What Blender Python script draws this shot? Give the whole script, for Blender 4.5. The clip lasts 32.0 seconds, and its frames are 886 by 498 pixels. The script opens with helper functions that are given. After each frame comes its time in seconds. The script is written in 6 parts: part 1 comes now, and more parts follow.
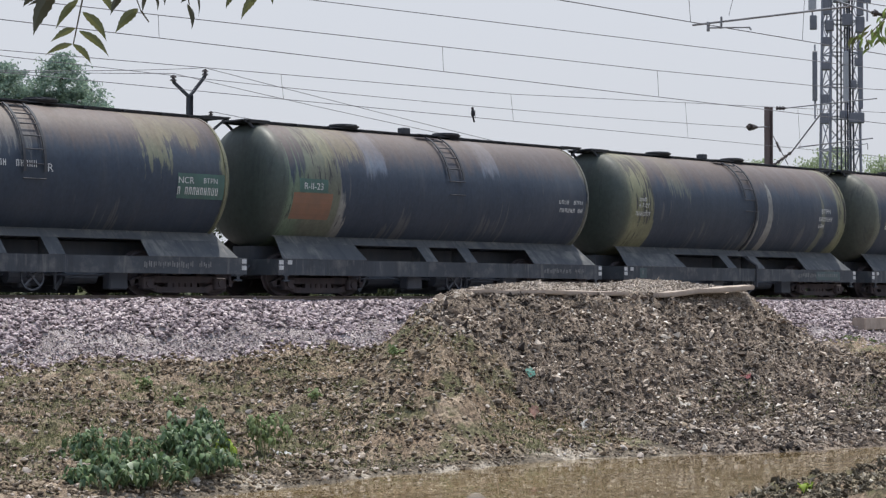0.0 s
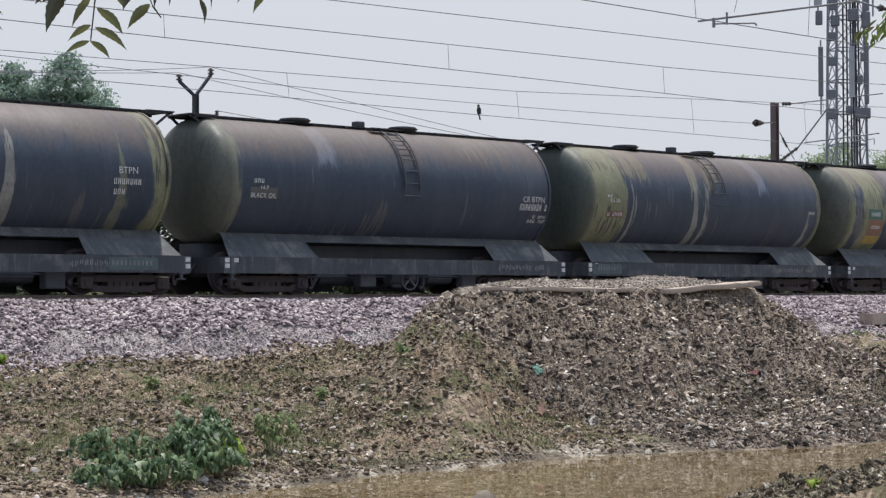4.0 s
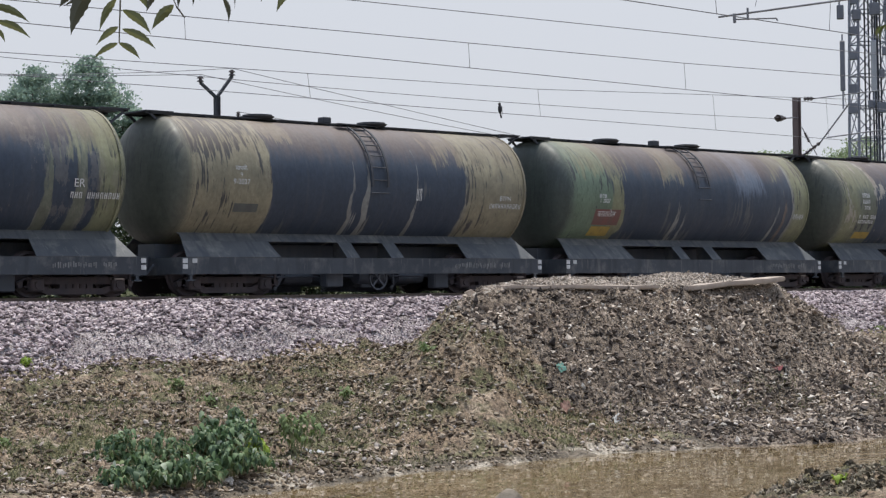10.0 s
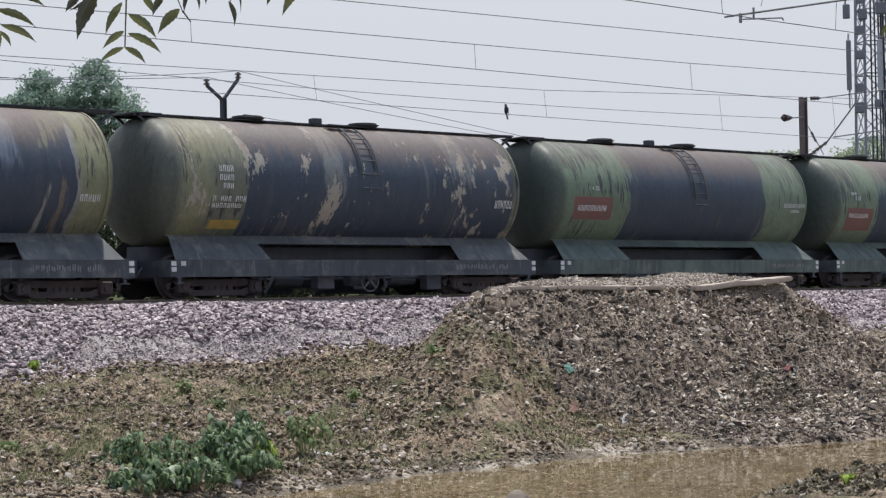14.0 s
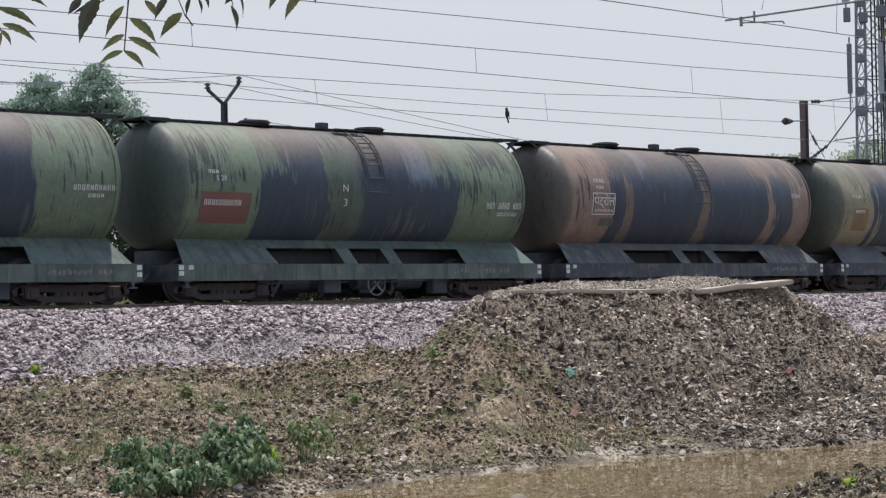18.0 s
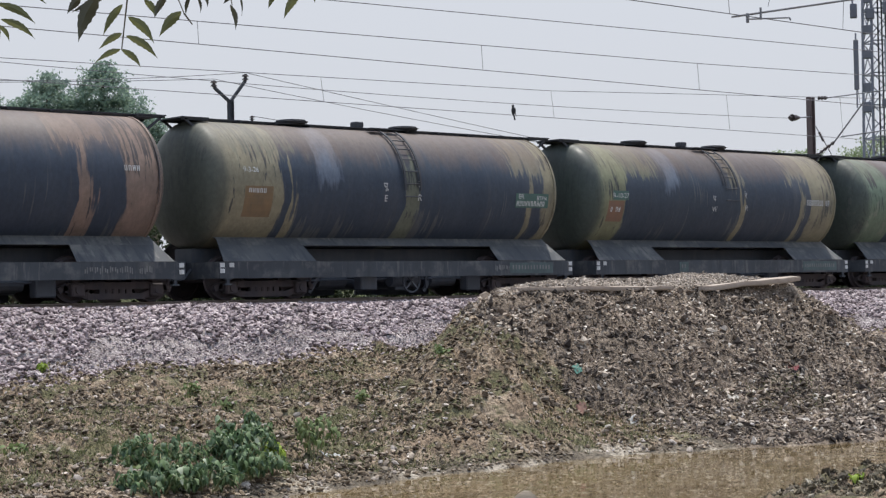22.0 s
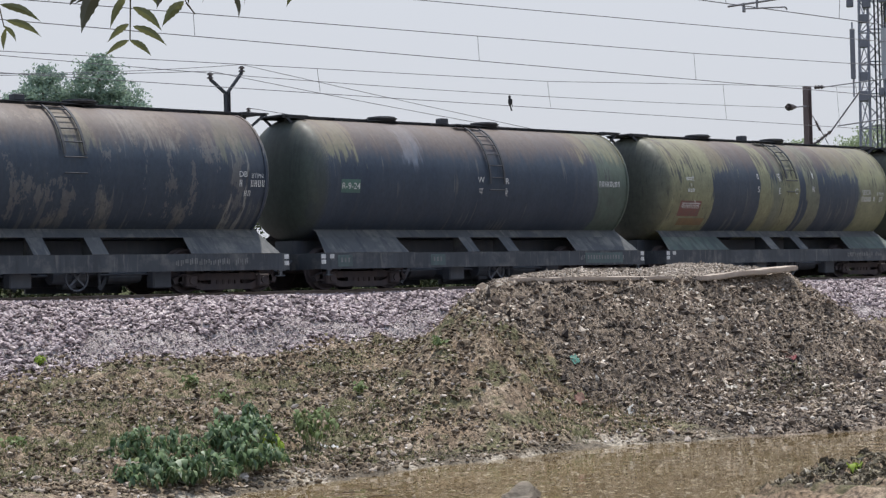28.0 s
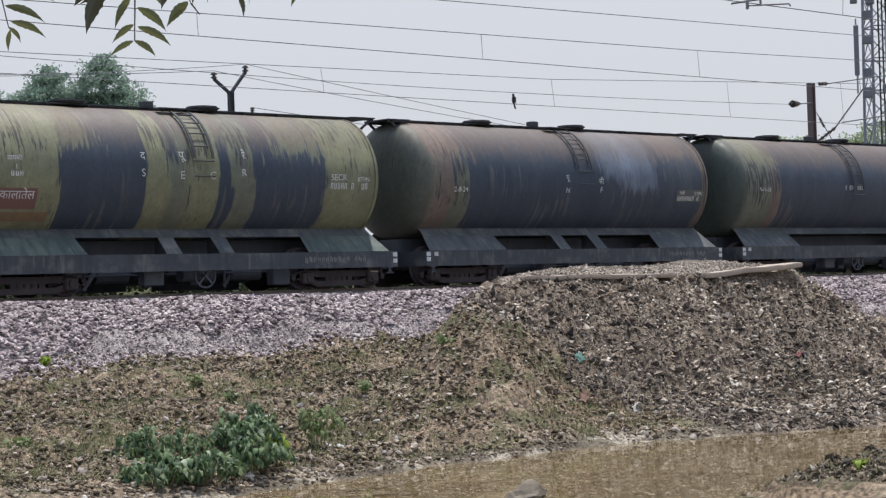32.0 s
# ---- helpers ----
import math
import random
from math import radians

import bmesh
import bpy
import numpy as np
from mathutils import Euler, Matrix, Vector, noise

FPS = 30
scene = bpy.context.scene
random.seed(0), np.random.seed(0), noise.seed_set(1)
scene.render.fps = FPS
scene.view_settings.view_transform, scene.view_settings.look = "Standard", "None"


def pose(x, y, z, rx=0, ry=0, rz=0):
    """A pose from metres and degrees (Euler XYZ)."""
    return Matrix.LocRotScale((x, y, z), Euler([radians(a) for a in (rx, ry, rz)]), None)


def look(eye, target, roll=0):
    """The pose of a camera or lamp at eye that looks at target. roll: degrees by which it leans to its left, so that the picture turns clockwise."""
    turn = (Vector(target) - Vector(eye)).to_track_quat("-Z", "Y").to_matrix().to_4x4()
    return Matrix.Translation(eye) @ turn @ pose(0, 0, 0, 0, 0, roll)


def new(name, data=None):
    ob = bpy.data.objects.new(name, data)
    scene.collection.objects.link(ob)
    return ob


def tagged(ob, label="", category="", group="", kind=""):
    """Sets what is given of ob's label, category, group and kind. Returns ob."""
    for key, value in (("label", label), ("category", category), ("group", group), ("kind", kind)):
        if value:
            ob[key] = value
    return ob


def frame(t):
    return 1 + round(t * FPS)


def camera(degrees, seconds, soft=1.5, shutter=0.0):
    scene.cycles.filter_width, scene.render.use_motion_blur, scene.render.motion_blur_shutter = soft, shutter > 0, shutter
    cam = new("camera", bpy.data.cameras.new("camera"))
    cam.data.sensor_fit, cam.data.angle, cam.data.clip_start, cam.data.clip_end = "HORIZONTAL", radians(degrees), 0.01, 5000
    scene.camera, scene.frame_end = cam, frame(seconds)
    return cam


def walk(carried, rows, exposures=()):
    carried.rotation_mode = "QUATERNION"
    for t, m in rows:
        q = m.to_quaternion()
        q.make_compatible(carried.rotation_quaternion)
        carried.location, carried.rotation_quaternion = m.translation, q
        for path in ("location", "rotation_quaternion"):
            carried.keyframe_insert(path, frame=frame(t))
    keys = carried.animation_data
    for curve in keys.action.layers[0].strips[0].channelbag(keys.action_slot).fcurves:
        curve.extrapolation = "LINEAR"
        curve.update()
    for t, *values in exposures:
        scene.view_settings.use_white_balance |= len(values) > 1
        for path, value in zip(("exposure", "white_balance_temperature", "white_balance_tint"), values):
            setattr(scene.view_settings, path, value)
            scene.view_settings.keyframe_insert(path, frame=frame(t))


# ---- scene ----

# ---- camera: held by a standing person, turning only ----
EYE = Vector((0.0, -35.65, 2.18))
VIEW = [
    # seconds, heading from the track in degrees, tilt, lean
    (0.0, 46.256, 1.486, 0.158), (0.5, 46.323, 1.485, 0.127), (1.0, 46.36, 1.483, 0.104), (1.5, 46.366, 1.47, 0.075),
    (2.0, 46.374, 1.464, 0.031), (2.5, 46.386, 1.452, -0.043), (3.0, 46.386, 1.455, -0.068), (3.5, 46.398, 1.444, -0.12),
    (5.5, 46.779, 1.303, -0.341), (6.0, 46.874, 1.312, -0.384), (6.5, 46.915, 1.312, -0.424), (7.0, 46.971, 1.313, -0.527),
    (7.5, 47.029, 1.305, -0.586), (8.0, 47.059, 1.33, -0.597), (8.5, 47.083, 1.348, -0.631), (9.0, 47.08, 1.371, -0.561),
    (9.5, 47.124, 1.385, -0.708), (10.0, 47.16, 1.384, -0.731), (10.5, 47.193, 1.4, -0.809), (11.0, 47.205, 1.408, -0.778),
    (11.5, 47.251, 1.403, -0.778), (12.0, 47.307, 1.395, -0.826), (12.5, 47.344, 1.401, -0.884), (13.0, 47.349, 1.426, -0.903),
    (13.5, 47.358, 1.405, -0.913), (14.0, 47.374, 1.433, -1.012), (14.5, 47.402, 1.433, -1.036), (16.5, 47.418, 1.486, -1.039),
    (17.0, 47.434, 1.51, -1.053), (17.5, 47.419, 1.527, -1.121), (18.0, 47.403, 1.551, -1.08), (18.5, 47.41, 1.562, -1.07),
    (19.0, 47.46, 1.555, -1.067), (19.5, 47.5, 1.555, -1.115), (20.0, 47.519, 1.536, -1.134), (20.5, 47.537, 1.532, -1.185),
    (21.0, 47.574, 1.51, -1.161), (21.5, 47.6, 1.499, -1.176), (22.0, 47.609, 1.469, -1.184), (22.5, 47.615, 1.465, -1.225),
    (23.0, 47.62, 1.431, -1.196), (23.5, 47.609, 1.451, -1.345), (24.0, 47.576, 1.45, -1.382), (24.5, 47.568, 1.448, -1.402),
    (25.0, 47.498, 1.422, -1.402), (25.5, 47.472, 1.363, -1.417), (27.5, 47.487, 1.229, -1.382), (28.0, 47.532, 1.192, -1.463),
    (28.5, 47.585, 1.143, -1.46), (29.0, 47.624, 1.135, -1.556), (29.5, 47.605, 1.127, -1.611), (30.0, 47.629, 1.108, -1.547),
    (30.5, 47.655, 1.12, -1.616), (31.0, 47.69, 1.11, -1.681), (31.5, 47.689, 1.123, -1.728), (32.0, 47.671, 1.15, -1.736),
]


def view_pose(heading, tilt, lean):
    h, v = radians(heading), radians(tilt)
    way = Vector((math.cos(h) * math.cos(v), math.sin(h) * math.cos(v), math.sin(v)))
    return look(EYE, EYE + way, lean)


cam = camera(26.9, 32.0, soft=1.3)
walk(cam, [(t, view_pose(a, b, c)) for t, a, b, c in VIEW])

# ---- daylight: bright haze, sun high beyond the train ----
SUN_ELEVATION, SUN_HEADING = radians(74), radians(28)   # heading counted from +x
world = bpy.data.worlds.new("hazy_sky")
scene.world = world
world.use_nodes = True
wn, wl = world.node_tree.nodes, world.node_tree.links
sky = wn.new("ShaderNodeTexSky")
sky.sky_type, sky.sun_disc = "NISHITA", False
sky.sun_elevation, sky.sun_rotation = SUN_ELEVATION, radians(90) - SUN_HEADING
sky.air_density, sky.dust_density, sky.ozone_density = 1.0, 6.0, 1.0
haze = wn.new("ShaderNodeMix")
haze.data_type = "RGBA"
haze.inputs["Factor"].default_value = 0.85
aloft = wn.new("ShaderNodeSeparateXYZ")
veil = wn.new("ShaderNodeValToRGB")          # the haze is white low down and bluer overhead
wl.new(wn.new("ShaderNodeTexCoord").outputs["Generated"], aloft.inputs[0])
wl.new(aloft.outputs["Z"], veil.inputs["Fac"])
veil.color_ramp.elements[0].position, veil.color_ramp.elements[0].color = 0.18, (6.1, 6.38, 7.0, 1)
veil.color_ramp.elements[1].position, veil.color_ramp.elements[1].color = 0.75, (6.2, 7.7, 10.6, 1)
wl.new(veil.outputs["Color"], haze.inputs["B"])
wl.new(sky.outputs[0], haze.inputs["A"])
wl.new(haze.outputs["Result"], wn["Background"].inputs["Color"])
wn["Background"].inputs["Strength"].default_value = 0.118
sun_data = bpy.data.lights.new("sun", "SUN")
sun_data.energy, sun_data.angle, sun_data.color = 4.7, radians(2.0), (1.0, 0.95, 0.87)
sun = new("sun", sun_data)
sun_way = Vector((math.cos(SUN_HEADING) * math.cos(SUN_ELEVATION), math.sin(SUN_HEADING) * math.cos(SUN_ELEVATION), math.sin(SUN_ELEVATION)))
sun.matrix_world = look(sun_way * 60, (0, 0, 0))
scene.view_settings.exposure = 0.0

# ---- sizes ----
RAIL = 2.2            # height of the rail's top over the ditch
PITCH = 12.42         # from wagon to wagon
TANK_R, TANK_Z = 1.5, 2.68
FIRST_RING = 25.82    # end ring of the first wagon at the start


def gone(t):
    """Metres that the train has run after t seconds."""
    return 6.7045 * t - 1.1349 * (t / 10) ** 2 - 0.2261 * (t / 10) ** 3


# ---- small tools ----
def part(name, bm, material, parent=None, label="", smooth=False):
    if isinstance(bm, bmesh.types.BMesh):
        me = bpy.data.meshes.new(name)
        bm.to_mesh(me)
        bm.free()
        if smooth:
            for poly in me.polygons:
                poly.use_smooth = True
        for m in (material if isinstance(material, (list, tuple)) else [material]):
            me.materials.append(m)
    else:
        me = bm
    ob = new(name, me)
    ob.parent = parent
    return tagged(ob, label) if label else ob


def shell(name, verts, faces, material, smooth=False):
    """A mesh from arrays."""
    me = bpy.data.meshes.new(name)
    verts, faces = np.asarray(verts, dtype=np.float32), np.asarray(faces, dtype=np.int32)
    n, k = faces.shape
    me.vertices.add(len(verts))
    me.vertices.foreach_set("co", verts.ravel())
    me.loops.add(n * k)
    me.loops.foreach_set("vertex_index", faces.ravel())
    me.polygons.add(n)
    me.polygons.foreach_set("loop_start", np.arange(0, n * k, k, dtype=np.int32))
    me.polygons.foreach_set("loop_total", np.full(n, k, dtype=np.int32))
    me.polygons.foreach_set("use_smooth", np.full(n, smooth))
    me.update(calc_edges=True)
    for m in (material if isinstance(material, (list, tuple)) else [material]):
        me.materials.append(m)
    return me


def box(bm, c, s, turn=(0, 0, 0), bevel=0.0):
    m = pose(*c, *turn) @ Matrix.Diagonal((*s, 1))
    made = bmesh.ops.create_cube(bm, size=1, matrix=m)["verts"]
    if bevel:
        edges = {e for v in made for e in v.link_edges}
        bmesh.ops.bevel(bm, geom=list(edges), offset=bevel, segments=1, affect="EDGES", profile=0.5)
    return bm


def rod(bm, a, b, r, r2=None, seg=8):
    a, b = Vector(a), Vector(b)
    way = b - a
    m = Matrix.Translation((a + b) / 2) @ way.to_track_quat("Z", "Y").to_matrix().to_4x4()
    bmesh.ops.create_cone(bm, cap_ends=True, segments=seg, radius1=r, radius2=r if r2 is None else r2, depth=way.length, matrix=m)
    return bm


def bar(bm, a, b, w, h):
    """A beam of rectangular section from a to b."""
    a, b = Vector(a), Vector(b)
    way = b - a
    m = Matrix.Translation((a + b) / 2) @ way.to_track_quat("X", "Z").to_matrix().to_4x4() @ Matrix.Diagonal((way.length, w, h, 1))
    bmesh.ops.create_cube(bm, size=1, matrix=m)
    return bm


def slab_of(bm, corners, thick):
    """A plate with these corners, thickened along its normal."""
    corners = [Vector(c) for c in corners]
    n = (corners[1] - corners[0]).cross(corners[2] - corners[0]).normalized() * thick
    low, high = [bm.verts.new(c - n / 2) for c in corners], [bm.verts.new(c + n / 2) for c in corners]
    k = len(corners)
    bm.faces.new(high)
    bm.faces.new(low[::-1])
    for i in range(k):
        j = (i + 1) % k
        bm.faces.new((low[i], low[j], high[j], high[i]))
    return bm


def lathe(bm, profile, seg, axis="X"):
    """A turned body from (along, radius) pairs."""
    loops = []
    for a, r in profile:
        loop = []
        for i in range(seg):
            w = 2 * math.pi * i / seg
            p = (a, r * math.cos(w), r * math.sin(w)) if axis == "X" else ((r * math.cos(w), a, r * math.sin(w)) if axis == "Y" else (r * math.cos(w), r * math.sin(w), a))
            loop.append(bm.verts.new(p))
        loops.append(loop)
    for p, q in zip(loops, loops[1:]):
        for i in range(seg):
            j = (i + 1) % seg
            bm.faces.new((p[i], p[j], q[j], q[i]))
    bm.faces.new(loops[0][::-1])
    bm.faces.new(loops[-1])
    bmesh.ops.recalc_face_normals(bm, faces=bm.faces)
    return bm


def lattice(n, seed):
    return np.random.RandomState(seed).rand(n, n)


def grain(x, y, size, seed=0):
    """Smooth random numbers from 0 to 1 over the plane, with lumps of that size."""
    t = lattice(256, seed)
    u, v = np.asarray(x) / size, np.asarray(y) / size
    i, j = np.floor(u).astype(int), np.floor(v).astype(int)
    f, g = u - i, v - j
    f, g = f * f * (3 - 2 * f), g * g * (3 - 2 * g)
    i0, i1, j0, j1 = i % 256, (i + 1) % 256, j % 256, (j + 1) % 256
    return (t[i0, j0] * (1 - f) + t[i1, j0] * f) * (1 - g) + (t[i0, j1] * (1 - f) + t[i1, j1] * f) * g


# ---- materials ----
class Nodes:
    """A material's node tree, written briefly."""

    def __init__(self, name, rough=0.8, metal=0.0):
        self.m = bpy.data.materials.new(name)
        self.m.use_nodes = True
        self.t = self.m.node_tree
        self.b = self.t.nodes["Principled BSDF"]
        self.b.inputs["Roughness"].default_value = rough
        self.b.inputs["Metallic"].default_value = metal
        self.b.inputs["Specular IOR Level"].default_value = 0.35
        self.xyz = None

    def node(self, kind, **inputs):
        n = self.t.nodes.new(kind)
        for key, value in inputs.items():
            self.put(n.inputs[key.replace("_", " ")], value)
        return n

    def put(self, socket, value):
        if isinstance(value, bpy.types.NodeSocket):
            self.t.links.new(value, socket)
        else:
            socket.default_value = value if not (isinstance(value, tuple) and len(value) == 3 and socket.type == "RGBA") else (*value, 1)

    def where(self, kind="Object"):
        if self.xyz is None:
            self.xyz = {}
            self.tc = self.t.nodes.new("ShaderNodeTexCoord")
        return self.tc.outputs[kind]

    def stretch(self, vec, sx, sy, sz):
        n = self.node("ShaderNodeMapping", Vector=vec)
        n.inputs["Scale"].default_value = (sx, sy, sz)
        return n.outputs[0]

    def noise(self, scale, detail=4.0, rough=0.6, vec=None):
        n = self.node("ShaderNodeTexNoise", Vector=vec if vec is not None else self.where(), Scale=scale, Detail=detail, Roughness=rough)
        return n.outputs["Fac"]

    def ramp(self, fac, stops, hard=False):
        n = self.node("ShaderNodeValToRGB", Fac=fac)
        if hard:
            n.color_ramp.interpolation = "CONSTANT"
        e = n.color_ramp.elements
        while len(e) < len(stops):
            e.new(0.5)
        for k, (pos, col) in enumerate(stops):
            e[k].position = pos
        for k, (pos, col) in enumerate(stops):
            e[k].color = (*col, 1) if isinstance(col, tuple) else (col, col, col, 1)
        return n.outputs["Color"]

    def mix(self, fac, a, b, blend="MIX"):
        n = self.t.nodes.new("ShaderNodeMix")
        n.data_type, n.blend_type = "RGBA", blend
        for key, value in (("Factor", fac), ("A", a), ("B", b)):
            socket = [s for s in n.inputs if s.name == key and (s.type == "RGBA" if key != "Factor" else s.type == "VALUE")][0]
            self.put(socket, value)
        return [s for s in n.outputs if s.type == "RGBA"][0]

    def calc(self, op, a, b=0.0):
        n = self.t.nodes.new("ShaderNodeMath")
        n.operation = op
        self.put(n.inputs[0], a)
        self.put(n.inputs[1], b)
        return n.outputs[0]

    def bump(self, height, strength=0.4, distance=0.02):
        n = self.node("ShaderNodeBump", Height=height, Strength=strength, Distance=distance)
        self.t.links.new(n.outputs[0], self.b.inputs["Normal"])

    def colour(self, c):
        self.put(self.b.inputs["Base Color"], c)
        return self

    def rough(self, v):
        self.put(self.b.inputs["Roughness"], v)
        return self


def painted(name, colour, dirt, rough=0.6, scale=2.0, metal=0.0, much=0.5, bump=0.15):
    """A coat of paint or bare metal with blotches, streaks of dirt and a fine grain."""
    n = Nodes(name, rough, metal)
    a = n.ramp(n.noise(scale, 6), [(0.35, 0.0), (0.75, much)])
    streak = n.ramp(n.noise(5.0, 3, vec=n.stretch(n.where(), 1, 1, 0.15)), [(0.45, 0.0), (0.8, much)])
    c = n.mix(a, colour, dirt)
    c = n.mix(streak, c, dirt)
    n.colour(c)
    n.bump(n.noise(scale * 12, 3), bump, 0.01)
    return n.m


def grimy(name, colour, pale, dark, rough):
    """Plate paint under soot: drips from above, dusty blotches and worn edges, different on each wagon."""
    n = Nodes(name, rough)
    chance = n.calc("MULTIPLY", n.node("ShaderNodeObjectInfo").outputs["Random"], 60.0)
    sep = n.node("ShaderNodeSeparateXYZ", Vector=n.where())
    p = n.node("ShaderNodeCombineXYZ", X=n.calc("ADD", sep.outputs["X"], chance), Y=sep.outputs["Y"], Z=sep.outputs["Z"]).outputs[0]
    c = n.mix(n.ramp(n.noise(0.55, 5, 0.6, vec=p), [(0.38, 0.0), (0.66, 0.8)]), colour, dark)
    c = n.mix(n.ramp(n.noise(1.4, 6, 0.68, vec=p), [(0.50, 0.0), (0.68, 0.75)]), c, pale)
    c = n.mix(n.ramp(n.noise(6.0, 4, 0.6, vec=n.stretch(p, 1, 0.2, 0.12)), [(0.50, 0.0), (0.64, 0.7)]), c, dark)
    c = n.mix(n.ramp(n.noise(9.0, 4, 0.6, vec=n.stretch(p, 1, 0.2, 0.1)), [(0.60, 0.0), (0.68, 0.5)]), c, pale)
    n.colour(c)
    n.bump(n.noise(12, 3, vec=p), 0.15, 0.01)
    return n.m


def islands(name, stops, rough=0.9, fine=30.0, bump=0.5, patch=0.3):
    """Loose pieces, each of its own colour."""
    n = Nodes(name, rough)
    g = n.node("ShaderNodeNewGeometry")
    c = n.ramp(g.outputs["Random Per Island"], stops)
    d = n.ramp(n.noise(fine, 4), [(0.3, 0.65), (0.7, 1.1)])
    c = n.mix(1.0, c, n.ramp(n.noise(0.9, 5, 0.65), [(0.32, 1 - patch), (0.68, 1 + patch)]), "MULTIPLY")
    n.colour(n.mix(1.0, c, d, "MULTIPLY"))
    n.bump(n.noise(fine * 2, 3), bump, 0.01)
    return n.m


def leafy(name, stops, rough=0.55, through_light=0.25):
    n = Nodes(name, rough)
    g = n.node("ShaderNodeNewGeometry")
    c = n.ramp(g.outputs["Random Per Island"], stops)
    n.colour(n.mix(n.ramp(n.noise(3.0, 3), [(0.35, 0.0), (0.7, 0.5)]), c, n.mix(0.5, c, (0.09, 0.10, 0.03))))
    t = n.node("ShaderNodeBsdfTranslucent", Color=c)
    m = n.node("ShaderNodeMixShader", Fac=through_light)
    n.t.links.new(n.b.outputs[0], m.inputs[1])
    n.t.links.new(t.outputs[0], m.inputs[2])
    n.t.links.new(m.outputs[0], n.t.nodes["Material Output"].inputs["Surface"])
    return n.m


STEEL_DARK = painted("sooty_steel", (0.035, 0.04, 0.05), (0.07, 0.07, 0.074), 0.7, 1.5)
SILL = grimy("sooty_sill_paint", (0.056, 0.066, 0.078), (0.15, 0.153, 0.15), (0.034, 0.04, 0.05), 0.65)
GREEN_SKIRT = grimy("dull_green_skirt_paint", (0.09, 0.122, 0.11), (0.15, 0.165, 0.148), (0.045, 0.056, 0.06), 0.7)
SKIRT = grimy("dusty_skirt_paint", (0.095, 0.101, 0.106), (0.19, 0.187, 0.175), (0.045, 0.052, 0.062), 0.7)
# sooty steel again for the underframe, its colour lifted to stand for haze
UNDER_STEEL = painted("haze_lifted_sooty_steel", (0.056, 0.066, 0.084), (0.11, 0.115, 0.125), 0.65, 1.5)
RUSTY = painted("rusty_cast_steel", (0.046, 0.042, 0.048), (0.085, 0.066, 0.065), 0.8, 3.0, much=0.8)
RAIL_STEEL = painted("worn_rail_steel", (0.16, 0.12, 0.10), (0.30, 0.27, 0.25), 0.5, 4.0, 0.5)
GALVANISED = painted("galvanised_steel", (0.24, 0.25, 0.27), (0.12, 0.115, 0.115), 0.55, 2.0, 0.3, much=0.6)
TOWER_STEEL = painted("weathered_tower_steel", (0.27, 0.285, 0.34), (0.17, 0.18, 0.22), 0.6, 2.0, 0.2, much=0.6)
MAST_PAINT = painted("rusted_mast_steel", (0.15, 0.115, 0.112), (0.09, 0.072, 0.072), 0.75, 3.0, 0.2, much=0.6)
PORCELAIN = painted("brown_porcelain", (0.035, 0.025, 0.025), (0.07, 0.055, 0.05), 0.3, 6.0)
WIRE = painted("weathered_wire", (0.17, 0.17, 0.185), (0.25, 0.24, 0.24), 0.5, 3.0, 0.5)
WHITE_PAINT = painted("white_stencil_paint", (0.62, 0.64, 0.64), (0.26, 0.27, 0.27), 0.7, 6.0, much=0.6)
PLATE = painted("teal_plate_paint", (0.085, 0.125, 0.128), (0.05, 0.065, 0.07), 0.7, 4.0, much=0.7)
FADED_PAINT = painted("faded_sill_paint", (0.20, 0.205, 0.205), (0.07, 0.075, 0.08), 0.7, 6.0, much=0.8)
CONCRETE = painted("weathered_concrete", (0.40, 0.335, 0.28), (0.25, 0.205, 0.17), 0.9, 4.0, much=0.7, bump=0.5)

# ---- ground ----
MOUND = (22.6, 31.0, -12.4, -6.0)     # flat top of the earth ramp: x from, to, y from, to


def ditch_side(x):
    """Shift of the far water's edge along the ditch."""
    return (grain(x, 0 * x, 2.5, 5) - 0.5) * 0.7 + (grain(x, 0 * x, 0.7, 6) - 0.5) * 0.25


BANK_Y = [-3000, -60, -36, -26, -23.2, -21.9, -21.3, -20.0, -16.9, -16.1, -15.3, -10.0, -5.6, -4.5, -2.0, 2.0, 4.6, 10.0, 12.0, 3000]
BANK_Z = [0.6, 0.6, 0.55, 0.25, -0.02, -0.2, -0.36, -0.6, -0.6, -0.34, -0.10, 0.45, 0.87, 1.02, 2.04, 2.04, 1.25, 1.4, 2.5, 2.5]


EDGE_X, EDGE_Y = [9, 14, 16, 19, 21, 23, 25.5, 28, 34], [-18.0, -17.0, -16.5, -16.15, -16.3, -17.0, -18.1, -18.6, -18.8]   # far edge of the water


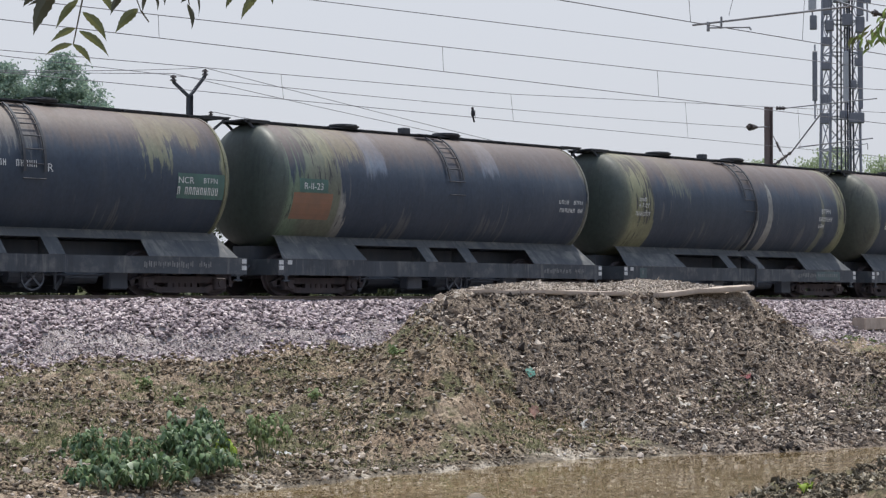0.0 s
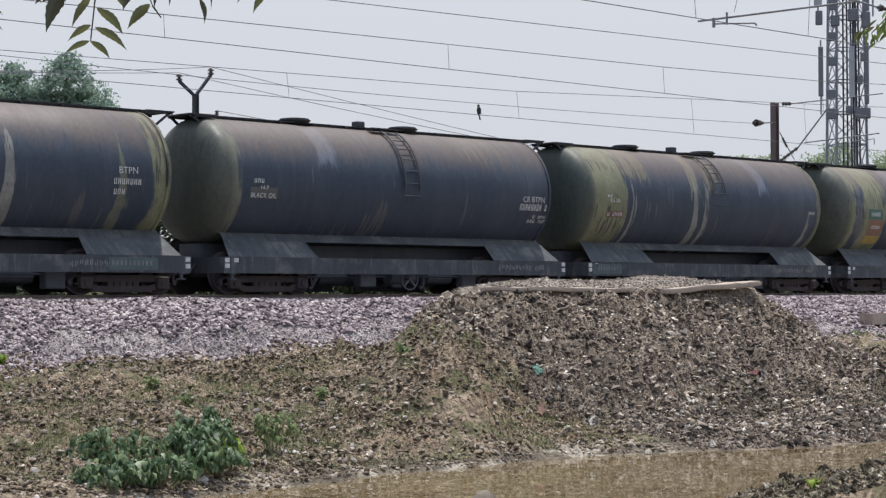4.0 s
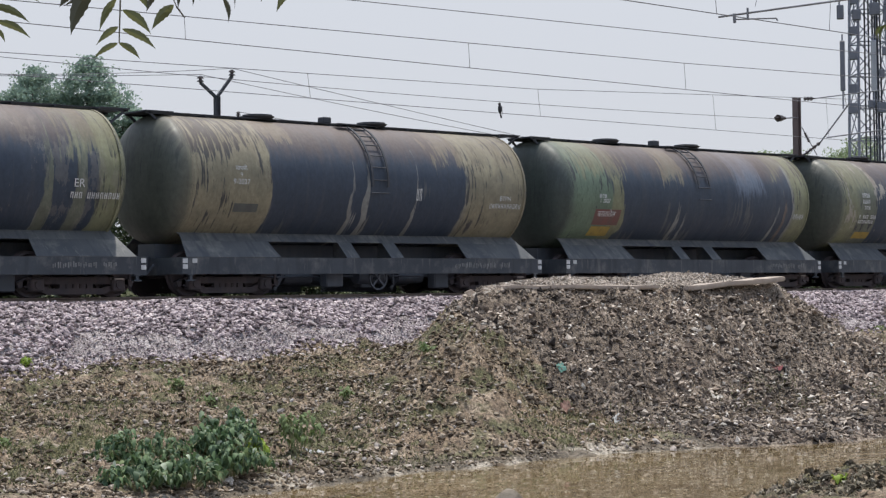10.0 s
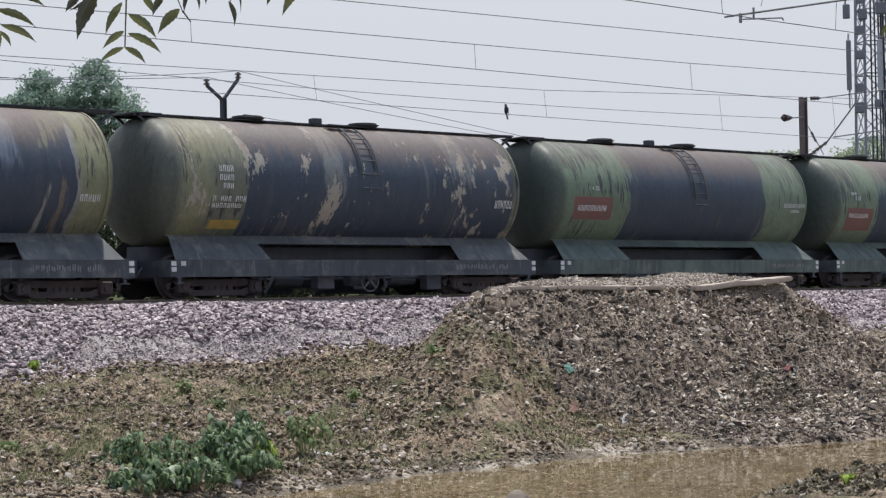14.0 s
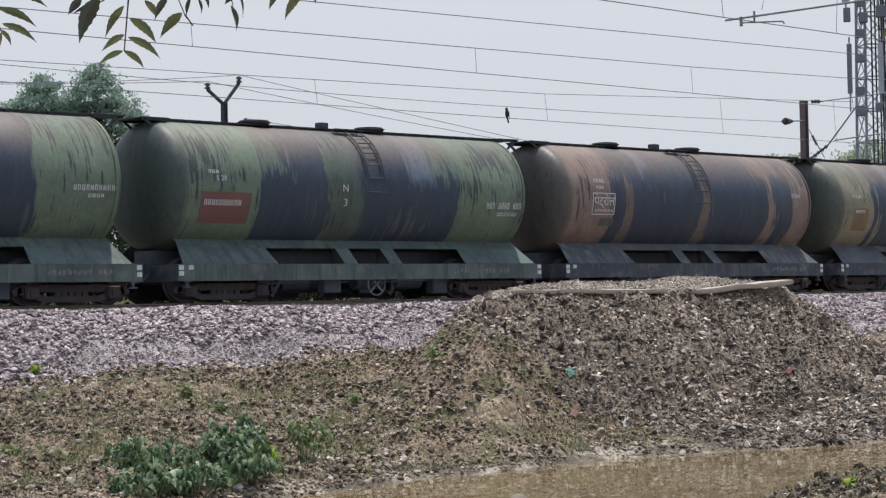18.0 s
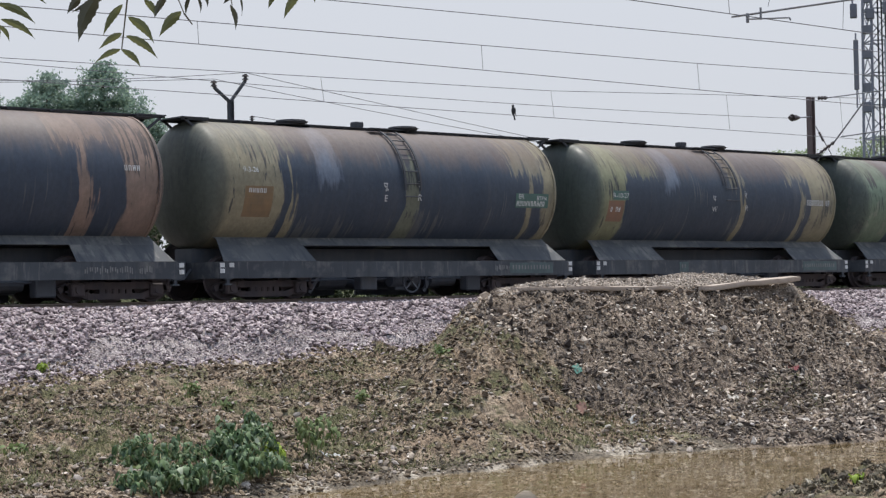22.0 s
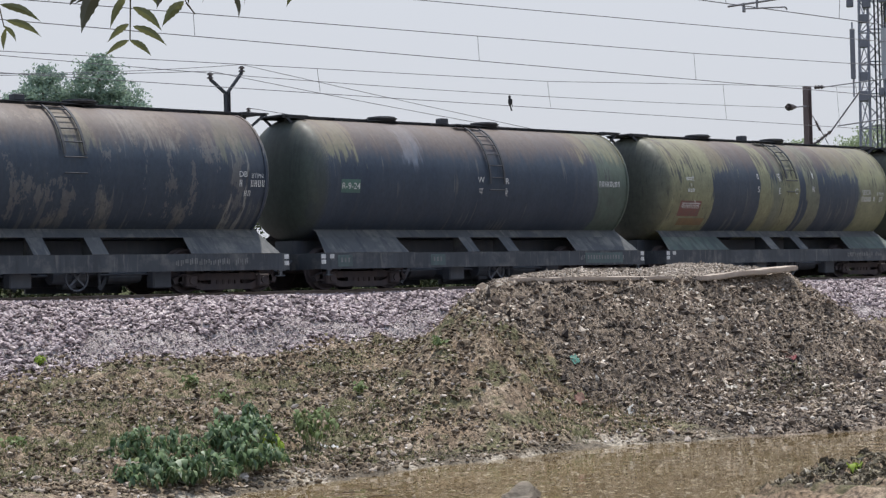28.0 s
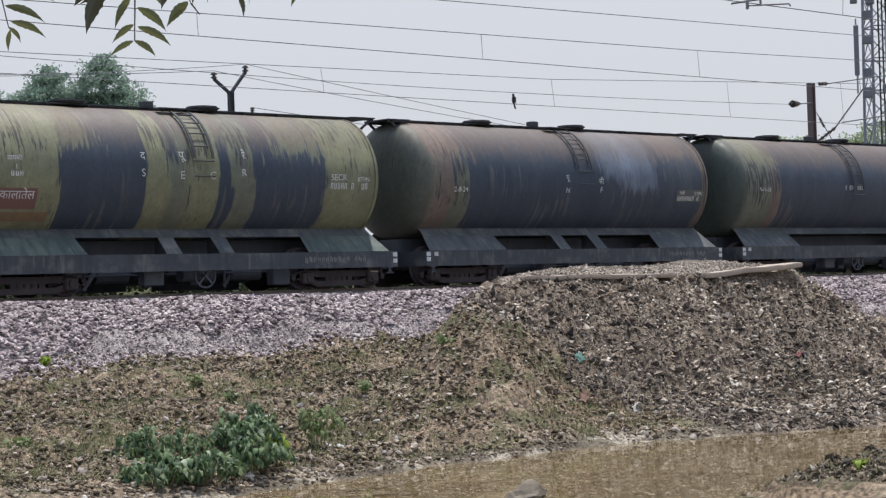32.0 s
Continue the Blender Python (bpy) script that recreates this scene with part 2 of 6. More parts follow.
def ground_z(x, y):
    x, y = np.asarray(x, float), np.asarray(y, float)
    near = np.exp(-np.maximum(0, np.hypot(x - 28, y + 14) - 30) / 20)
    edge = np.interp(x, EDGE_X, EDGE_Y) + 16.1 - ditch_side(x)
    shore = np.interp(x, [14.5, 16.4, 18.3], [2.0, 1.45, 0.2]) * np.interp(y, [-27, -24.5, -20.6, -20.2], [0, 1, 1, 0])     # the near shore draws back
    z = np.interp(y + shore - edge * np.interp(y, [-20.8, -19.0, -15.0, -8.0], [0, 1, 1, 0]), BANK_Y, BANK_Z)
    xs = x - 0.95 * (y - MOUND[2])          # the ramp runs askew to the track
    xr = x - 0.95 * np.maximum(y - MOUND[2], 0)     # but its near corner stands square
    dx = np.maximum(np.maximum(MOUND[0] - xs, (xr - MOUND[1]) * 1.1), 0)
    dy = np.maximum(np.maximum(MOUND[2] - y, y - MOUND[3]), 0)
    out = np.hypot(dx, dy) + (grain(x, y, 2.2, 11) - 0.5) * 0.5
    inside = np.minimum(np.minimum(xs - MOUND[0], MOUND[1] - xs), np.minimum(y - MOUND[2], 3.0))
    crown = 0.24 * np.clip(inside / 2.2, 0, 1) ** 0.7 * np.clip((MOUND[3] - y) / 3, 0, 1)
    ramp_z = 2.24 + crown - 0.70 * np.maximum(out, 0) + 0.10 * np.clip((xs - 27) / 4, 0, 1)
    z = np.where(ramp_z > z - 0.25, np.maximum(z, ramp_z) + 0.10 * np.exp(-((ramp_z - z) / 0.25) ** 2), z)
    rough = 0.30 * (grain(x, y, 2.4, 21) - 0.5) + 0.30 * (grain(x, y, 0.8, 22) - 0.5) + 0.22 * (grain(x, y, 0.33, 23) - 0.5)
    calm = np.clip((np.abs(y) - 1.4) / 2.5, 0.12, 1) * np.where(y > 2, 0.3, 1) * np.interp(y, [-22, -21.5, -16.2, -15.0], [1, 0.3, 0.3, 1])
    top_flat = np.where((out < 0.25) & (ramp_z > z - 0.05), 0.35, 1.0)
    crumbs = 0.15 * (np.abs(grain(x, y, 0.21, 24) * 2 - 1) - 0.5) + 0.12 * (grain(x, y, 0.11, 25) - 0.5) + 0.075 * (grain(x, y, 0.055, 26) - 0.5)
    rough = (rough + 1.15 * crumbs * np.where(y > -3.0, 0.3, 1)) * top_flat
    heap = 0.21 * np.exp(-((y + shore + 22.5) / 0.7) ** 2) * np.clip((x - 16.5) / 4, 0, 1)     # clods thrown up on the near side
    return z + heap + rough * calm * near * 0.75


def spaced(parts):
    return np.unique(np.concatenate([np.arange(a, b, s) for a, b, s in parts]).round(4))


def ballast_edge(x):
    """How far down the bank the crushed stone reaches."""
    return -4.7 - 1.45 * np.clip((19.5 - x) / 5, 0, 1.6) - (grain(x, 0 * x, 1.7, 31) - 0.5) * 1.6


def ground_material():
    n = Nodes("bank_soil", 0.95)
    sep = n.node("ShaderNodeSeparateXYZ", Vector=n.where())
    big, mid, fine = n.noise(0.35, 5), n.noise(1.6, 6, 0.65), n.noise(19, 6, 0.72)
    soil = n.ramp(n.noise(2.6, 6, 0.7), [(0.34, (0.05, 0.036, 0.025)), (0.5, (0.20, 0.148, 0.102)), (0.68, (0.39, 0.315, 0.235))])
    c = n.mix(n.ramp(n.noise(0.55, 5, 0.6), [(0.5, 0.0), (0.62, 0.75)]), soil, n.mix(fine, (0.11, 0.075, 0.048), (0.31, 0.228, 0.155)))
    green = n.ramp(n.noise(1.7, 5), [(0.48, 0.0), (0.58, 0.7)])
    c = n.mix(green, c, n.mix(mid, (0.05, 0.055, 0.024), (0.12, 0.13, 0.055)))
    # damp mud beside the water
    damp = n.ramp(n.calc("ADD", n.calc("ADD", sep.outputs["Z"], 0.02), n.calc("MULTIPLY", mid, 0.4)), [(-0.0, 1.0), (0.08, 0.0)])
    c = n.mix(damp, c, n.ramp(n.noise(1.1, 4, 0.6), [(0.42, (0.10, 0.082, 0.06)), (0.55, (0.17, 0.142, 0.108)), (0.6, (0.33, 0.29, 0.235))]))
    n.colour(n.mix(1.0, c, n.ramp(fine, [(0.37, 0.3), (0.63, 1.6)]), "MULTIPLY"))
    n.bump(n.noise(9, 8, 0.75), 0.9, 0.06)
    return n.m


def earth(name, stops, green=None):
    n = Nodes(name, 0.95)
    c = n.ramp(n.noise(2.2, 7, 0.7), stops)
    if green:
        c = n.mix(n.ramp(n.noise(0.7, 5), [(0.4, 0.0), (0.6, 0.9)]), c, green)
    n.colour(n.mix(1.0, c, n.ramp(n.noise(20, 6, 0.72), [(0.37, 0.36), (0.63, 1.55)]), "MULTIPLY"))
    n.bump(n.noise(10, 8, 0.75), 1.0, 0.07)
    return n.m


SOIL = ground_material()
RAMP_EARTH = earth("dark_dumped_earth", [(0.3, (0.065, 0.05, 0.038)), (0.5, (0.18, 0.141, 0.107)), (0.72, (0.33, 0.272, 0.213))])
RAMP_TOP = earth("trodden_ramp_dust", [(0.3, (0.15, 0.122, 0.098)), (0.5, (0.32, 0.268, 0.22)), (0.72, (0.46, 0.40, 0.34))])
STONE_DUST = earth("ballast_dust", [(0.3, (0.15, 0.13, 0.128)), (0.5, (0.31, 0.272, 0.268)), (0.72, (0.47, 0.425, 0.412))])
VERGE = earth("grassy_verge", [(0.3, (0.04, 0.045, 0.022)), (0.6, (0.09, 0.09, 0.045)), (0.8, (0.22, 0.21, 0.11))], (0.055, 0.07, 0.03))


def on_rubble(x, y):
    """Where the dark dumped earth lies; to its left is the old grassy bank."""
    return x - 0.95 * np.maximum(0, y - MOUND[2]) > 21.7 + 0.38 * np.maximum(0, -13.3 - y) + (grain(x, y, 0.7, 92) - 0.5) * 0.9


def off_ramp(x, y):
    """Distance outside the ramp's flat top."""
    xs = x - 0.95 * (y - MOUND[2])
    xr = x - 0.95 * np.maximum(y - MOUND[2], 0)
    return np.hypot(np.maximum(np.maximum(MOUND[0] - xs, xr - MOUND[1]), 0), np.maximum(np.maximum(MOUND[2] - y, y - MOUND[3]), 0))


gx = spaced([(-3000, -60, 400), (-60, 8, 4), (8, 11, 0.5), (11, 36, 0.058), (36, 48, 0.12), (48, 80, 0.5), (80, 160, 4), (160, 3200, 400)])
gy = spaced([(-3000, -60, 400), (-60, -30, 3), (-30, -24.5, 0.5), (-24.5, -4, 0.058), (-4, -1, 0.13), (-1, 9, 0.5), (9, 60, 4), (60, 3200, 400)])
GX, GY = np.meshgrid(gx, gy)
GZ = ground_z(GX, GY)
idx = np.arange(GX.size).reshape(GX.shape)
quads = np.stack([idx[:-1, :-1], idx[:-1, 1:], idx[1:, 1:], idx[1:, :-1]], -1).reshape(-1, 4)
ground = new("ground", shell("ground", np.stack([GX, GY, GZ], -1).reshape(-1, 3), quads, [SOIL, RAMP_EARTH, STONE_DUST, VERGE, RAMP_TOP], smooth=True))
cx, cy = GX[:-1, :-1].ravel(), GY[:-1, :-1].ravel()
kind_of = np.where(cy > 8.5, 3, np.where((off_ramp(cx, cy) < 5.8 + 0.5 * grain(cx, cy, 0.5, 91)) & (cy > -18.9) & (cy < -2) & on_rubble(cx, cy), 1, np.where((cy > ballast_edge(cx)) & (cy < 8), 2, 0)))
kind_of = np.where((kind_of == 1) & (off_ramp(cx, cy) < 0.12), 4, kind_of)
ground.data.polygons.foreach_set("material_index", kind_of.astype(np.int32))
tagged(ground, "brown stony railway bank with an earth ramp and a ditch", "ground", kind="structure")


def water_material():
    n = Nodes("muddy_water", 0.05)
    n.b.inputs["Specular IOR Level"].default_value = 0.5
    n.b.inputs["IOR"].default_value = 1.333
    silt = n.ramp(n.noise(1.3, 5, 0.65, vec=n.stretch(n.where(), 0.6, 1.6, 1.0)), [(0.35, (0.095, 0.066, 0.033)), (0.65, (0.165, 0.122, 0.064))])
    # pale flecks painted on for the bank's stones mirrored in the ripples
    glints = n.ramp(n.noise(11.0, 5, 0.8, vec=n.stretch(n.where(), 1.2, 0.9, 1.0)), [(0.575, 0.0), (0.605, 0.9)])
    n.colour(n.mix(glints, silt, (0.62, 0.55, 0.42)))
    n.bump(n.noise(7.0, 3, 0.5, vec=n.stretch(n.where(), 0.6, 1.4, 1.0)), 0.06, 0.006)
    n.rough(n.ramp(n.noise(2.0, 3), [(0.4, 0.02), (0.7, 0.07)]))
    return n.m


wx, wy = spaced([(-60, 12, 2.0), (12, 36, 0.07), (36, 121, 2.0)]), np.arange(-23.5, -14.4, 0.07)
WX, WY = np.meshgrid(wx, wy)
WZ, wave_rng = 0 * WX, np.random.RandomState(61)
for k in range(26):                       # ripples from all sides
    length, way, phase = wave_rng.uniform(0.22, 0.8), wave_rng.normal(1.57, 0.6), wave_rng.uniform(0, 6.28)
    WZ = WZ + 0.0004 * length * np.sin((WX * math.cos(way) + WY * math.sin(way)) * 6.283 / length + phase + 2.5 * grain(WX, WY, 1.1, 100 + k))
WZ = -0.32 + WZ * ((WX > 12) & (WX < 36)) * (0.4 + 1.2 * grain(WX, WY, 1.7, 99))
widx = np.arange(WX.size).reshape(WX.shape)
wq = np.stack([widx[:-1, :-1], widx[:-1, 1:], widx[1:, 1:], widx[1:, :-1]], -1).reshape(-1, 4)
water = new("water", shell("water", np.stack([WX, WY, WZ], -1).reshape(-1, 3), wq, water_material(), smooth=True))
tagged(water, "shallow muddy brown water standing in the ditch", "water", kind="structure")

# ---- loose stone ----
GOLD = (1 + 5 ** 0.5) / 2
ROUND = np.array([(-1, GOLD, 0), (1, GOLD, 0), (-1, -GOLD, 0), (1, -GOLD, 0), (0, -1, GOLD), (0, 1, GOLD), (0, -1, -GOLD), (0, 1, -GOLD), (GOLD, 0, -1), (GOLD, 0, 1), (-GOLD, 0, -1), (-GOLD, 0, 1)]) / 1.9
ROUND_F = np.array([(0, 11, 5), (0, 5, 1), (0, 1, 7), (0, 7, 10), (0, 10, 11), (1, 5, 9), (5, 11, 4), (11, 10, 2), (10, 7, 6), (7, 1, 8), (3, 9, 4), (3, 4, 2), (3, 2, 6), (3, 6, 8), (3, 8, 9), (4, 9, 5), (2, 4, 11), (6, 2, 10), (8, 6, 7), (9, 8, 1)])


SHARD = np.array([(1, 0, 0), (-1, 0, 0), (0, 1, 0), (0, -1, 0), (0, 0, 1), (0, 0, -1)]) * 1.1
SHARD_F = np.array([(0, 2, 4), (2, 1, 4), (1, 3, 4), (3, 0, 4), (2, 0, 5), (1, 2, 5), (3, 1, 5), (0, 3, 5)])


def turns(n, rng):
    """n random rotations."""
    q = rng.normal(size=(n, 4))
    q /= np.linalg.norm(q, axis=1)[:, None]
    w, x, y, z = q.T
    return np.stack([1 - 2 * (y * y + z * z), 2 * (x * y - z * w), 2 * (x * z + y * w), 2 * (x * y + z * w), 1 - 2 * (x * x + z * z), 2 * (y * z - x * w), 2 * (x * z - y * w), 2 * (y * z + x * w), 1 - 2 * (x * x + y * y)], -1).reshape(n, 3, 3)


def settled(n, rng, tilt):
    """n rotations of pieces that lie on their broad side: any heading, a little tilt."""
    a, p, q = rng.uniform(0, 6.283, n), rng.normal(0, tilt, n), rng.normal(0, tilt, n)
    ca, sa, cp, sp, cq, sq = np.cos(a), np.sin(a), np.cos(p), np.sin(p), np.cos(q), np.sin(q)
    return np.stack([ca * cp, ca * sp * sq - sa * cq, ca * sp * cq + sa * sq, sa * cp, sa * sp * sq + ca * cq, sa * sp * cq - ca * sq, -sp, cp * sq, cp * cq], -1).reshape(n, 3, 3)


def stones(name, x, y, size, material, seed, flat=0.75, sink=0.25, body=SHARD, faces=SHARD_F, tilt=None):
    rng = np.random.RandomState(seed)
    n = len(x)
    shape = body[None] * rng.uniform(0.66, 1.22, (n, len(body), 1)) * rng.uniform([0.85, 0.6, 0.4], [1.35, 1.0, flat], (n, 3))[:, None, :]
    v = np.einsum("nij,nkj->nki", turns(n, rng) if tilt is None else settled(n, rng, tilt), shape) * (size / 2)[:, None, None]
    v += np.stack([x, y, ground_z(x, y) + size * (0.5 - sink) * 0.6], -1)[:, None, :]
    f = faces[None] + len(body) * np.arange(n)[:, None, None]
    return new(name, shell(name, v.reshape(-1, 3), f.reshape(-1, 3), material))


rng = np.random.RandomState(3)
BALLAST = islands("crushed_ballast", [(0.0, (0.10, 0.08, 0.085)), (0.35, (0.285, 0.234, 0.245)), (0.75, (0.47, 0.395, 0.405)), (1.0, (0.66, 0.58, 0.57))], 0.9, 25, patch=0.16)
RUBBLE = islands("ramp_rubble", [(0.0, (0.035, 0.028, 0.026)), (0.3, (0.10, 0.079, 0.064)), (0.55, (0.20, 0.154, 0.12)), (0.8, (0.345, 0.285, 0.23)), (0.95, (0.46, 0.40, 0.335)), (1.0, (0.68, 0.63, 0.56))], 0.9, 25, patch=0.65)
RAMP_CHIPS = islands("trodden_chips", [(0.0, (0.12, 0.095, 0.075)), (0.45, (0.27, 0.225, 0.18)), (0.85, (0.41, 0.355, 0.30)), (1.0, (0.66, 0.61, 0.55))], 0.9, 25, patch=0.3)
CLOD_DARK = islands("wet_clods", [(0.0, (0.05, 0.04, 0.025)), (0.6, (0.125, 0.102, 0.065)), (0.9, (0.26, 0.22, 0.15)), (1.0, (0.46, 0.42, 0.34))], 0.8, 25)
CLODS = islands("bank_clods", [(0.0, (0.05, 0.037, 0.026)), (0.35, (0.16, 0.122, 0.085)), (0.62, (0.25, 0.198, 0.14)), (0.84, (0.33, 0.275, 0.22)), (0.97, (0.40, 0.35, 0.31)), (1.0, (0.55, 0.50, 0.46))], 0.95, 18, patch=0.5)

def before_camera(x, y):
    """The stretch of bank that the near shore looks over."""
    return (x > (y + 35.65) * 0.52) & (x < (y + 35.65) * 1.72)


n = 84000
x, y = rng.uniform(12.5, 58, n), rng.uniform(-8.5, -0.9, n)
keep = (y > ballast_edge(x) - rng.exponential(0.35, n)) & (off_ramp(x, y) > 1.0) & before_camera(x, y) & ~((np.abs(np.abs(y) - 0.87) < 0.08))
x, y = x[keep], y[keep]
tagged(stones("ballast", x, y, np.where(np.abs(y - ballast_edge(x) - 0.55) < 0.45, rng.uniform(0.04, 0.075, len(x)), np.where(y < ballast_edge(x) + 0.5, rng.uniform(0.06, 0.12, len(x)), rng.uniform(0.085, 0.155, len(x)))), BALLAST, 4, 0.62, 0.1, ROUND, ROUND_F, 0.42), "pinkish grey crushed stone heaped along the track", "ballast", kind="stuff")

n = 190000
x, y = rng.uniform(17, 42, n), rng.uniform(-19, -4, n)
keep = (off_ramp(x, y) < 6.8 - 1.4 * rng.rand(n)) & on_rubble(x, y) & before_camera(x, y) & (ground_z(x, y) > -0.3)
x, y = x[keep], y[keep]
size = np.where(off_ramp(x, y) < 0.2, 0.02 + rng.exponential(0.012, len(x)), 0.03 + rng.exponential(0.027, len(x)))
flat_top = off_ramp(x, y) < 0.12
tagged(stones("ramp_chips", x[flat_top], y[flat_top], np.minimum(size[flat_top], 0.2), RAMP_CHIPS, 15), "pale stone chips trodden into the top of the ramp", "stone chips", kind="stuff")
x, y, size = x[~flat_top], y[~flat_top], size[~flat_top]
tagged(stones("rubble", x, y, np.minimum(size, 0.2), RUBBLE, 5, tilt=0.6), "dark earth rubble with pale stone chips on the ramp", "rubble", kind="stuff")

n = 130000
x, y = rng.uniform(10, 42, n), rng.uniform(-17.2, -4.5, n)
keep = (grain(x, y, 0.9, 41) * 0.9 + rng.rand(n) * 0.5 > 0.6) & before_camera(x, y) & ~(on_rubble(x, y) & (off_ramp(x, y) < 3)) & ((ground_z(x, y) > -0.29) | (rng.rand(n) < 0.15)) & (ground_z(x, y) > -0.36)
x, y = x[keep], y[keep]
size = 0.034 + rng.exponential(0.024, len(x))
tagged(stones("bank_stones", x, y, np.minimum(size, 0.15), CLODS, 6, 0.62, 0.2, ROUND, ROUND_F, 0.4), "brown clods and small stones scattered over the bank", "stones", kind="stuff")

n = 24000
x, y = rng.uniform(15.5, 24, n), rng.uniform(-24.6, -21.2, n)
keep = ground_z(x, y) > -0.33
x, y = x[keep], y[keep]
n = len(x)
tagged(stones("near_bank_clods", x, y, np.minimum(0.025 + rng.exponential(0.022, n), 0.12), CLOD_DARK, 7), "dark wet clods on the near bank of the ditch", "clods", kind="stuff")

# ---- track ----
def rail_mesh():
    bm = bmesh.new()
    prof = [(-0.068, -0.17), (0.068, -0.17), (0.068, -0.158), (0.012, -0.14), (0.012, -0.045), (0.034, -0.035), (0.036, -0.006), (0.028, 0), (-0.028, 0), (-0.036, -0.006), (-0.034, -0.035), (-0.012, -0.045), (-0.012, -0.14), (-0.068, -0.158)]
    ends = [[bm.verts.new((xx, p, q)) for p, q in prof] for xx in (-40, 330)]
    for i in range(len(prof)):
        j = (i + 1) % len(prof)
        bm.faces.new((ends[0][i], ends[0][j], ends[1][j], ends[1][i]))
    bm.faces.new(ends[0][::-1])
    bm.faces.new(ends[1])
    bmesh.ops.recalc_face_normals(bm, faces=bm.faces)
    return bm


rail_me = None
for yy in (-0.87, 0.87):
    r = part("rail", rail_mesh() if rail_me is None else rail_me, RAIL_STEEL)
    rail_me = r.data
    r.location = (0, yy, RAIL)
    tagged(r, "worn rusty steel rail lying in ballast", "rail", "rails of the track")

# ---- tank wagons ----
SOOT, SOOT_BROWN = (0.029, 0.043, 0.068), (0.08, 0.069, 0.062)
COATS = {"s": SOOT, "b": SOOT_BROWN, "o": (0.200, 0.208, 0.128), "d": (0.135, 0.148, 0.115), "g": (0.130, 0.182, 0.128), "h": (0.075, 0.105, 0.088),
         "t": (0.235, 0.215, 0.148), "r": (0.225, 0.163, 0.134), "q": (0.15, 0.120, 0.105), "w": (0.225, 0.232, 0.222), "u": (0.20, 0.24, 0.31)}


def tank_coat(key, bands, seed, drip=0.5, peel=0.0, smears=()):
    """Old paint in zones along the barrel, under soot that ends in ragged upright streaks: (from x, coat) pairs."""
    n = Nodes("tank_coat_" + key, 0.5)
    n.b.inputs["Specular IOR Level"].default_value = 0.32
    sep = n.node("ShaderNodeSeparateXYZ", Vector=n.where())
    sx_, sy_, sz_ = sep.outputs["X"], sep.outputs["Y"], sep.outputs["Z"]
    dish = n.ramp(n.calc("MULTIPLY", n.calc("SUBTRACT", n.calc("ABSOLUTE", n.calc("ADD", sx_, 0.14), 0.0), 5.25), 2.5), [(0.0, 0.0), (0.45, 1.0)])
    # runs go round the barrel, and straight down on the dished ends
    girth = n.calc("ADD", n.calc("MULTIPLY", sx_, n.calc("SUBTRACT", 1.0, dish)), n.calc("MULTIPLY", sy_, dish))
    runs = n.node("ShaderNodeCombineXYZ", X=n.calc("ADD", girth, seed * 7.3), Y=n.calc("MULTIPLY", sy_, 0.15), Z=n.calc("ADD", sz_, seed * 1.7)).outputs[0]
    shifted = n.node("ShaderNodeMapping", Vector=n.where())
    shifted.inputs["Location"].default_value = (seed * 7.3, seed * 3.1, seed * 1.7)
    p = shifted.outputs[0]
    fine = n.noise(8.0, 4, 0.55, vec=n.stretch(runs, 1.0, 0.08, 0.07))
    broad = n.noise(2.6, 5, 0.6, vec=n.stretch(runs, 1.0, 0.28, 0.28))
    waves = n.noise(0.8, 3, 0.5, vec=n.stretch(p, 0.3, 1, 1))
    blots = n.noise(2.2, 6, 0.65, vec=p)
    along = n.calc("ADD", sx_, n.calc("MULTIPLY", n.calc("SUBTRACT", waves, 0.5), 0.45))
    along = n.calc("ADD", along, n.calc("MULTIPLY", n.calc("SUBTRACT", fine, 0.5), 0.18))
    along = n.calc("ADD", along, n.calc("MULTIPLY", n.calc("SUBTRACT", blots, 0.5), 0.10))
    unit = n.calc("MULTIPLY", n.calc("ADD", along, 6.2), 1 / 12.4)
    bands = [(x0 - (0.05 if k and k + 1 < len(bands) and bands[k + 1][0] - x0 < 0.5 and c not in "sb" else 0.0) + (0.05 if k > 1 and x0 - bands[k - 1][0] < 0.5 and bands[k - 1][1] not in "sb" else 0.0), c) for k, (x0, c) in enumerate(bands)]
    paint, cover, thin, last = [], [], [(0.0, 0.0)], next((c for _, c in bands if c not in "sb"), "d")
    for k, (x0, c) in enumerate(bands):
        if c not in "sb":
            last = c
        u = (x0 + 6.2) / 12.4
        slim = k and k + 1 < len(bands) and (bands[k + 1][0] - x0) < 0.62 and c not in "sb"
        w = 0.006 if slim else 0.016
        wide = 0.003 if slim or c in "wu" or (k and bands[k - 1][1] in "wu") else 0.016
        amount = {"s": 1.0, "b": 0.72}.get(c, 0.0)
        if k:
            paint.append((max(0, u - wide), paint[-1][1]))
            cover.append((max(0, u - w), cover[-1][1]))
        paint.append((min(1, u + wide), COATS[last]))
        cover.append((min(1, u + w), amount))
        if slim:
            v = (bands[k + 1][0] + 6.2) / 12.4
            thin += [(u - 0.012, 0.0), (u - 0.006, 1.0), (v + 0.006, 1.0), (v + 0.012, 0.0)]
    coat = n.ramp(unit, paint[:32])
    amount = n.ramp(unit, cover[:32])
    # soot runs down in streaks and lets the coat show through; slim stripes are left bare low down only
    mask = n.calc("ADD", n.calc("MULTIPLY", amount, 0.95), n.calc("MULTIPLY", n.calc("SUBTRACT", broad, 0.5), 0.2 + drip))
    mask = n.calc("ADD", mask, n.calc("MULTIPLY", n.calc("SUBTRACT", fine, 0.5), 0.75 + drip * 0.5))
